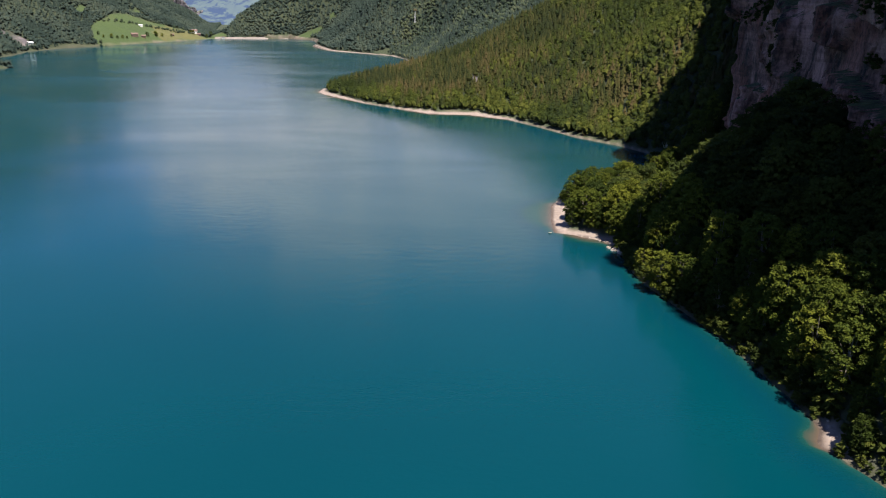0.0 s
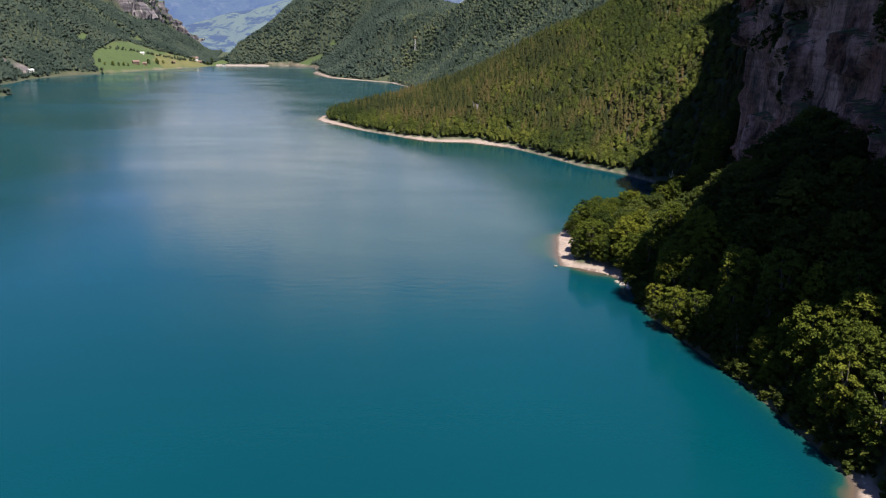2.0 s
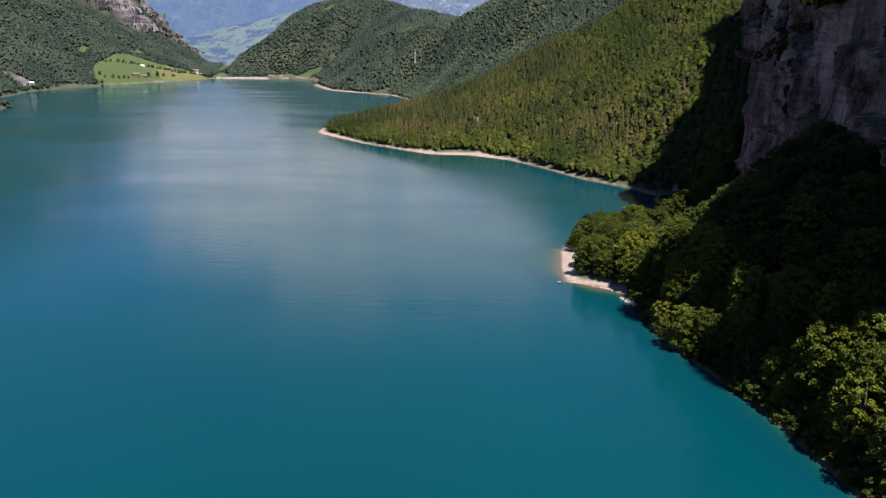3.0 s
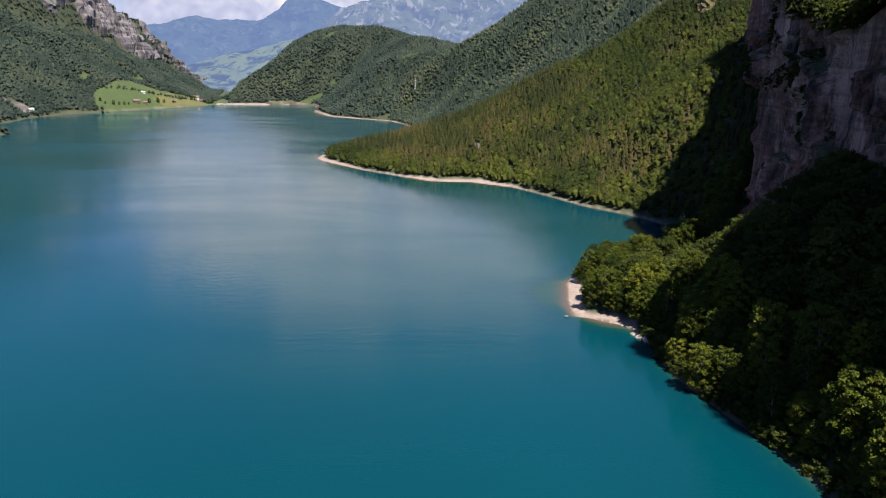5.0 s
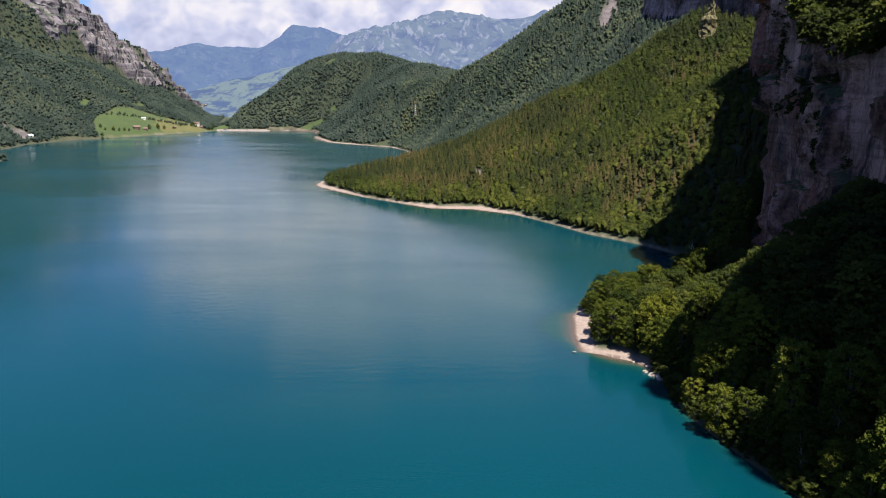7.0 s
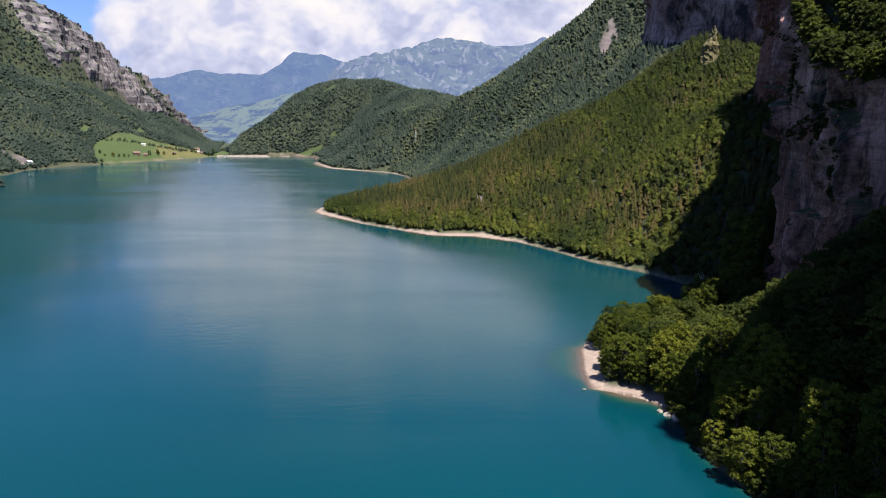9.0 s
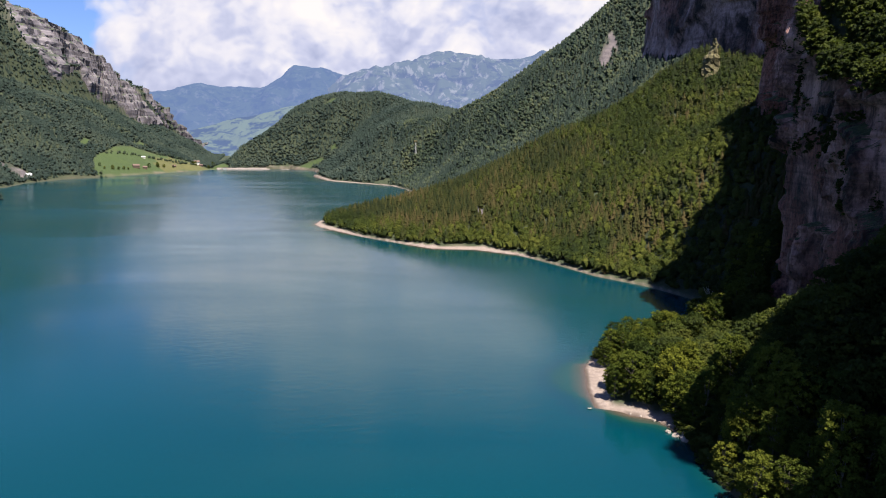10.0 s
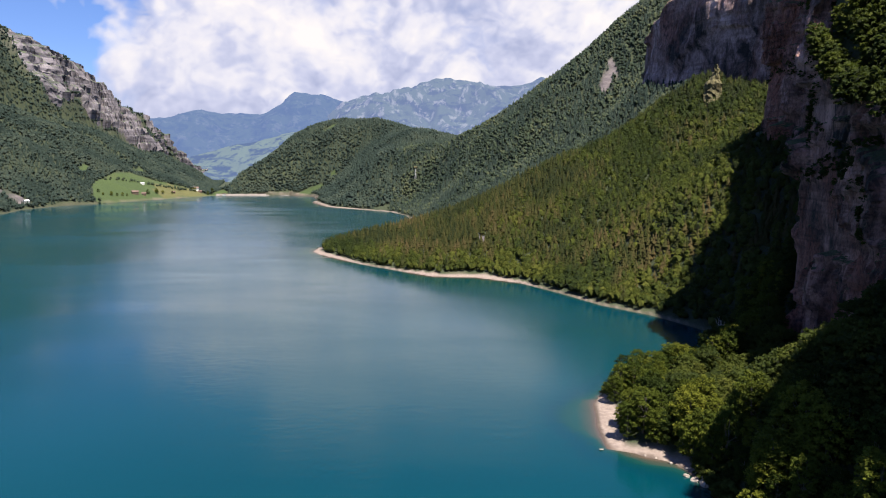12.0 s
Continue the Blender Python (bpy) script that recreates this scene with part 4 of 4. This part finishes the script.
def make_house(x, y, turn, width, depth, wall_high, wall_mat, roof_mat, label, storeys=1, base=False):
    """A gabled house with eaves, door and rows of windows; its ridge runs along its width."""
    z = ground_at(x, y)
    root = new("house")
    root.matrix_world = pose(x, y, z, 0, 0, turn)
    tagged(root, label, "house")
    w, d, rise = width / 2, depth / 2, depth * 0.32
    bm = bmesh.new()
    ring = [bm.verts.new(v) for v in ((-w, -d, -2), (w, -d, -2), (w, d, -2), (-w, d, -2), (-w, -d, wall_high), (w, -d, wall_high), (w, d, wall_high), (-w, d, wall_high), (-w, 0, wall_high + rise), (w, 0, wall_high + rise))]
    for face in ((0, 1, 5, 4), (2, 3, 7, 6), (1, 2, 6, 9, 5), (3, 0, 4, 8, 7)):
        bm.faces.new([ring[i] for i in face])
    part("wall", bm, wall_mat, root)
    bm = bmesh.new()
    e = 0.7
    lip = 0.7 * rise / d
    for sy in (-1, 1):
        quad = [(-w - e, sy * (d + e), wall_high - lip + 0.05), (w + e, sy * (d + e), wall_high - lip + 0.05), (w + e, 0, wall_high + rise + 0.05), (-w - e, 0, wall_high + rise + 0.05)]
        low = [bm.verts.new(v) for v in quad]
        top = [bm.verts.new((a, b, c + 0.25)) for a, b, c in quad]
        bm.faces.new(low)
        bm.faces.new(top[::-1])
        for i in range(4):
            j = (i + 1) % 4
            bm.faces.new([low[i], low[j], top[j], top[i]])
    bmesh.ops.recalc_face_normals(bm, faces=bm.faces)
    roof = part("roof", bm, roof_mat, root)
    bm = bmesh.new()
    box(bm, w * 0.4, -0.5, wall_high + rise * 0.5, w * 0.4 + 0.8, 0.5, wall_high + rise + 1.1)
    part("chimney", bm, wall_mat, roof)
    bm = bmesh.new()
    box(bm, -0.5, -d - 0.06, 0, 0.5, -d + 0.05, 2.0)
    part("door", bm, MAT["timber"], root)
    count = max(2, int(width // 3))
    for k in range(storeys):
        for i in range(count):
            cx, cz = -w + (i + 0.5) * width / count, 1.5 + 2.7 * k
            if k == 0 and abs(cx) < 1.1:
                continue
            bm = bmesh.new()
            box(bm, cx - 0.55, -d - 0.05, cz - 0.6, cx + 0.55, -d + 0.05, cz + 0.6)
            pane = part("window", bm, MAT["pane"], root)
            bm = bmesh.new()
            box(bm, cx - 0.7, -d - 0.14, cz - 0.72, cx + 0.7, -d + 0.04, cz - 0.6)
            part("sill", bm, MAT["concrete"], pane)
    return root


make_house(-811, 1894, 30, 9, 6, 2.6, MAT["plaster"], MAT["pale_roof"], "small white barn with pale roof in the meadow")
make_house(-786, 1793, 35, 15, 10, 5.0, MAT["timber"], MAT["tiles"], "dark timber farmhouse with brown roof by the shore", 1)
make_house(-772, 1812, 20, 10, 8, 4.0, MAT["timber"], MAT["tiles"], "small timber barn with brown roof beside the farmhouse")
make_house(-742, 2090, 15, 18, 12, 6.5, MAT["plaster"], MAT["tiles"], "white two-storey inn with dark roof near the dam", 2)
make_house(-722, 2070, 10, 10, 8, 4.0, MAT["timber"], MAT["tiles"], "low timber house with brown roof near the dam")
make_house(-747, 1936, 25, 9, 7, 3.5, MAT["timber"], MAT["tiles"], "brown timber shed by the lakeshore")
make_house(-856, 1459, 60, 9, 8, 8.0, MAT["plaster"], MAT["pale_roof"], "tall white boathouse at the foot of the wooded slope", 2)


def make_boat(x, y, turn, length):
    root = new("boat")
    root.matrix_world = pose(x, y, 0.1, 0, 0, turn)
    tagged(root, "small white boat moored along the far shore", "boat", "moored boats")
    bm = bmesh.new()
    rows = []
    for k in range(7):
        f = k / 6
        half = length * 0.16 * (1 - (1 - min(1, (1 - f) * 2.2)) ** 2) + 0.03
        px = length * (f - 0.5)
        rows.append([bm.verts.new(v) for v in ((px, -half, 0.75 + 0.25 * f * f), (px, -half * 0.7, 0.05), (px, 0, -0.2), (px, half * 0.7, 0.05), (px, half, 0.75 + 0.25 * f * f))])
    for a, b in zip(rows, rows[1:]):
        for i in range(4):
            bm.faces.new([a[i], a[i + 1], b[i + 1], b[i]])
    bm.faces.new(rows[0])
    bmesh.ops.recalc_face_normals(bm, faces=bm.faces)
    part("hull", bm, MAT["hull"], root)
    bm = bmesh.new()
    for px in (-0.25, 0.05):
        box(bm, px * length, -length * 0.14, 0.4, px * length + 0.35, length * 0.14, 0.5)
    part("thwart", bm, MAT["bench"], root)
    return root


for bx, by, turn, length in ((-806, 1664, 70, 6), (-772, 1776, 20, 7), (-752, 1838, 60, 6), (-738, 1890, 110, 8), (-722, 1950, 75, 6), (-712, 1990, 20, 7), (-700, 2020, 80, 8), (-398, 2056, 40, 6), (-410, 2066, 10, 7)):
    make_boat(bx, by, turn, length)


def make_boulder(x, y, z, size, squash, seed, turn):
    rng = random.Random(seed)
    bm = bmesh.new()
    bmesh.ops.create_icosphere(bm, subdivisions=3, radius=1.0)
    for v in bm.verts:
        q = v.co * 1.3 + Vector((seed * 3.1, seed * 1.7, 0))
        v.co *= 1.0 + 0.42 * (noise.cell(q * 0.9) - 0.4) * 0.5 + 0.30 * noise.noise(q) + 0.08 * noise.noise(q * 4)
        v.co.z = max(v.co.z * squash, -0.3)
    data = bpy.data.meshes.new("boulder")
    bm.to_mesh(data)
    bm.free()
    data.materials.append(MAT["stone"])
    ob = new("boulder", data)
    ob.matrix_world = pose(x, y, z, rng.uniform(-10, 10), rng.uniform(-10, 10), turn) @ Matrix.Diagonal((size, size * rng.uniform(0.6, 0.85), size, 1))
    return tagged(ob, "pale angular limestone boulder at the water's edge", "boulder", "shore boulders")


rock_rng = random.Random(5)
for bx, by, size in ((69.5, 262.5, 1.9), (68.0, 265.6, 1.6), (71.0, 265.0, 2.2), (66.3, 268.5, 1.1), (70.5, 270.0, 1.3), (68.2, 273.0, 0.9), (64.5, 277.5, 0.7), (61.0, 281.0, 0.6), (72.3, 259.0, 1.3),
                     (72.0, 252.0, 0.9), (90.5, 140.0, 0.6), (91.0, 142.0, 0.5), (89.0, 131.0, 0.5), (58.0, 283.0, 0.5), (71.5, 246.0, 0.8)):
    make_boulder(bx, by, max(ground_at(bx, by), 0.0) + 0.1, size, 0.62, rock_rng.randrange(1000), rock_rng.uniform(0, 360))
for bx, by, size in ((64.0, 356.0, 3.4), (71.5, 366.5, 4.2), (45.0, 287.6, 1.0)):
    make_boulder(bx, by, 0.15, size, 0.22, rock_rng.randrange(1000), 35)


def make_snag(x, y, high, seed):
    """A bare dead tree with forked branches."""
    rng = random.Random(seed)
    root = new("dead_tree")
    root.matrix_world = pose(x, y, ground_at(x, y) - 0.3, 4, -6, 0)
    tagged(root, "bare bleached dead tree leaning over the cove", "tree")
    bm = bmesh.new()

    def grow(a, way, length, r, depth):
        b = a + way * length
        turn = way.to_track_quat("Z", "Y").to_matrix().to_4x4()
        made = bmesh.ops.create_cone(bm, segments=6, radius1=r, radius2=r * 0.6, depth=length, cap_ends=True)
        bmesh.ops.transform(bm, matrix=Matrix.Translation((a + b) / 2) @ turn, verts=made["verts"])
        if depth:
            for _ in range(3):
                side = Vector((rng.uniform(-1, 1), rng.uniform(-1, 1), rng.uniform(0.2, 1.0))).normalized()
                grow(a + way * length * rng.uniform(0.5, 1.0), (way * 0.8 + side * 0.7).normalized(), length * rng.uniform(0.5, 0.72), r * 0.55, depth - 1)

    grow(Vector((0, 0, 0)), Vector((0.05, 0, 1)).normalized(), high * 0.42, 0.45, 3)
    part("trunk", bm, MAT["snag"], root)


make_snag(131, 399, 25, 3)
make_snag(134, 402, 20, 8)


def make_pinnacle():
    """A free-standing grassy rock tooth below the cliff band."""
    bm = bmesh.new()
    bmesh.ops.create_cone(bm, segments=30, radius1=13, radius2=1.2, depth=52, cap_ends=True)
    bmesh.ops.subdivide_edges(bm, edges=[e for e in bm.edges if abs(e.verts[0].co.z - e.verts[1].co.z) > 5], cuts=22, use_grid_fill=True)
    for v in bm.verts:
        f = (v.co.z + 26) / 52
        q = v.co * 0.08
        swell = 1 + 0.45 * math.exp(-((f - 0.62) / 0.12) ** 2)
        v.co.x = v.co.x * swell + 2.6 * noise.noise(q) + 2.4 * noise.noise(q * 3) + 1.6 * noise.noise(q * 8) + 4 * f
        v.co.y = v.co.y * swell + 2.6 * noise.noise(q + Vector((9, 0, 0))) + 1.6 * noise.noise(q * 3 + Vector((5, 0, 0))) + 1.6 * noise.noise(q * 8)
        v.co.z += 1.5 * noise.noise(q * 4)
    data = bpy.data.meshes.new("rock_pinnacle")
    bm.to_mesh(data)
    bm.free()
    data.materials.append(MAT["tan_rock"])
    ob = new("rock_pinnacle", data)
    ob.location = (278, 830, ground_at(278, 830) + 13)
    tagged(ob, "sunlit tan rock tooth with grass below the cliff", "rock", kind="structure")


make_pinnacle()


def plant_single_trees():
    """Single trees and bushes of the pasture."""
    first = next(o for o in scene.objects if o.name == "tree")
    rng = random.Random(9)
    for tx, ty, high in ((-811, 1722, 11), (-803, 1735, 8), (-797, 1749, 9), (-770, 1831, 12), (-760, 1862, 11), (-764, 1868, 12), (-755, 1887, 10), (-834, 1706, 9), (-729, 2047, 13), (-735, 2040, 10),
                         (-705, 2085, 12), (-792, 1762, 7), (-745, 1925, 8), (-820, 1700, 7), (-700, 2110, 13)):
        tree = copy_thing(first, pose(tx, ty, ground_at(tx, ty) - 0.3, 0, 0, rng.uniform(0, 360)))
        tree.matrix_basis = pose(tx, ty, ground_at(tx, ty) - 0.3, 0, 0, rng.uniform(0, 360)) @ Matrix.Diagonal((high * 1.2, high * 1.2, high, 1))
        tagged(tree, "round green tree standing in the lakeside pasture", "tree", "pasture trees")


plant_single_trees()


def make_hedges():
    """Dark hedges and thickets along the pasture's edges."""
    rng = np.random.RandomState(31)
    xs, ys = [], []
    for (ax, ay), (bx, by), gap in (((-868, 1790), (-800, 1930), 7.0), ((-800, 1930), (-745, 2020), 5.0), ((-845, 1985), (-765, 2062), 5.0), ((-792, 1650), (-838, 1660), 5.0), ((-780, 1985), (-735, 2045), 9.0)):
        steps = np.arange(0, math.dist((ax, ay), (bx, by)), gap) / math.dist((ax, ay), (bx, by))
        xs.append(ax + (bx - ax) * steps + rng.uniform(-5, 5, len(steps)))
        ys.append(ay + (by - ay) * steps + rng.uniform(-5, 5, len(steps)))
    x, y = np.concatenate(xs), np.concatenate(ys)
    templates = [np.concatenate([tufted_crown(150 + k, 1, 0.45, 0.14, 2), broad_crown(150 + k, 60, 0.06, 10, tilt=0.5, low=0.15)[0]]) for k in range(4)]
    # hedges share the ridge foliage, with haze painted into its colour
    wood("hedge", "dark green hedges and thickets along the pasture", (x, y, survey(x, y)[0], rng.uniform(4, 10, len(x)), rng.uniform(1.0, 1.5, len(x))), templates, MAT["hazed_broad_stuff"], rng, rng.uniform(0, 0.7, len(x)))


make_hedges()


def make_intake():
    root = new("intake_tower")
    root.matrix_world = pose(-655, 2078, 0, 0, 0, 10)
    tagged(root, "small concrete intake tower with a footbridge by the dam", "tower")
    bm = bmesh.new()
    box(bm, -4, -4, -3, 4, 2, 5.5)
    part("shaft", bm, MAT["concrete"], root)
    bm = bmesh.new()
    box(bm, -4.8, -4.8, 5.5, 4.8, 2.8, 6.3)
    part("roof", bm, MAT["tiles"], root)
    bm = bmesh.new()
    box(bm, -14, -1, 3.6, -4, 1, 4.0)
    part("footbridge", bm, MAT["concrete"], root)


make_intake()


def make_wall_shrubs():
    """Bushes rooted in the ledges and cracks of the rock wall."""
    X, Y, Z, nx, ny = wall_shape
    rng = np.random.RandomState(4)
    i, j = rng.randint(0, X.shape[0], 9000), rng.randint(3, X.shape[1] - 2, 9000)
    x, y, z = X[i, j], Y[i, j], Z[i, j]
    keep = (fbm(x * 0.7 + y - 0.5 * z, z * 1.3, 30, 3, table=2) > 0.12) & (y > 150)
    x, y, z = x[keep][:1000], y[keep][:1000], z[keep][:1000]
    templates = [broad_crown(120 + k, 70, 0.14, 7)[0] for k in range(3)]
    wood("shrub", "dark green shrubs clinging to ledges of the rock wall", (x, y, z, rng.uniform(2.2, 5.0, len(x)), rng.uniform(1.0, 1.6, len(x))), templates, MAT["broad_stuff"], rng, rng.uniform(0, 0.6, len(x)))


make_wall_shrubs()


def make_shore_shrubs():
    """Low bushes that hang over the water along the steep bank."""
    rng = np.random.RandomState(21)
    x, y = scatter(rng, (40, 100, 160, 450), 1.8)
    h, d, land, masks, ws, bs, left = survey(x, y)
    ok = (d > 0.15) & (land < 5) & (beach_width(x, y) < 4.0) & ~left
    x, y, h = x[ok], y[ok], h[ok]
    templates = [broad_crown(140 + k, 110, 0.12, 8, low=0.1)[0] for k in range(4)]
    wood("shrub", "green bushes hanging over the water's edge", (x, y, h, rng.uniform(1.6, 5.4, len(x)), rng.uniform(1.0, 1.6, len(x))), templates, MAT["broad_stuff"], rng, rng.uniform(0.1, 0.9, len(x)))


make_shore_shrubs()


def make_mast():
    """A lattice mast standing in a gap of the wood."""
    root = new("lattice_mast")
    root.matrix_world = pose(MAST[0], MAST[1] + 6, ground_at(MAST[0], MAST[1] + 6), 0, 0, 12)
    tagged(root, "pale lattice mast with a platform above the trees", "mast")
    high = 32.0
    for sx in (-1, 1):
        for sy in (-1, 1):
            bm = bmesh.new()
            a, b = Vector((sx * 1.6, sy * 1.6, -0.5)), Vector((sx * 0.7, sy * 0.7, high - 4))
            rod(bm, a, b, 0.22)
            part("leg", bm, MAT["concrete"], root)
    for k in range(7):
        z0, z1 = k * (high - 4) / 7, (k + 1) * (high - 4) / 7
        w0, w1 = 1.6 - 0.9 * k / 7, 1.6 - 0.9 * (k + 1) / 7
        bm = bmesh.new()
        for c in range(4):
            p = (Vector((-1, -1, 0)), Vector((1, -1, 0)), Vector((1, 1, 0)), Vector((-1, 1, 0)))
            u, v = p[c], p[(c + 1) % 4]
            rod(bm, u * w0 + Vector((0, 0, z0)), v * w1 + Vector((0, 0, z1)), 0.12)
            rod(bm, v * w0 + Vector((0, 0, z0)), u * w1 + Vector((0, 0, z1)), 0.12)
        part("brace", bm, MAT["concrete"], root)
    bm = bmesh.new()
    box(bm, -3.6, -1.6, high - 4, 3.6, 1.6, high)
    bmesh.ops.bevel(bm, geom=bm.edges[:], offset=0.5, segments=1, affect="EDGES")
    part("platform", bm, MAT["tan_rock"], root, "tan boxed platform")


def rod(bm, a, b, r):
    """A thin round bar from a to b."""
    way = b - a
    made = bmesh.ops.create_cone(bm, segments=6, radius1=r, radius2=r, depth=way.length, cap_ends=True)
    bmesh.ops.transform(bm, matrix=Matrix.Translation((a + b) / 2) @ way.to_track_quat("Z", "Y").to_matrix().to_4x4(), verts=made["verts"])


make_mast()
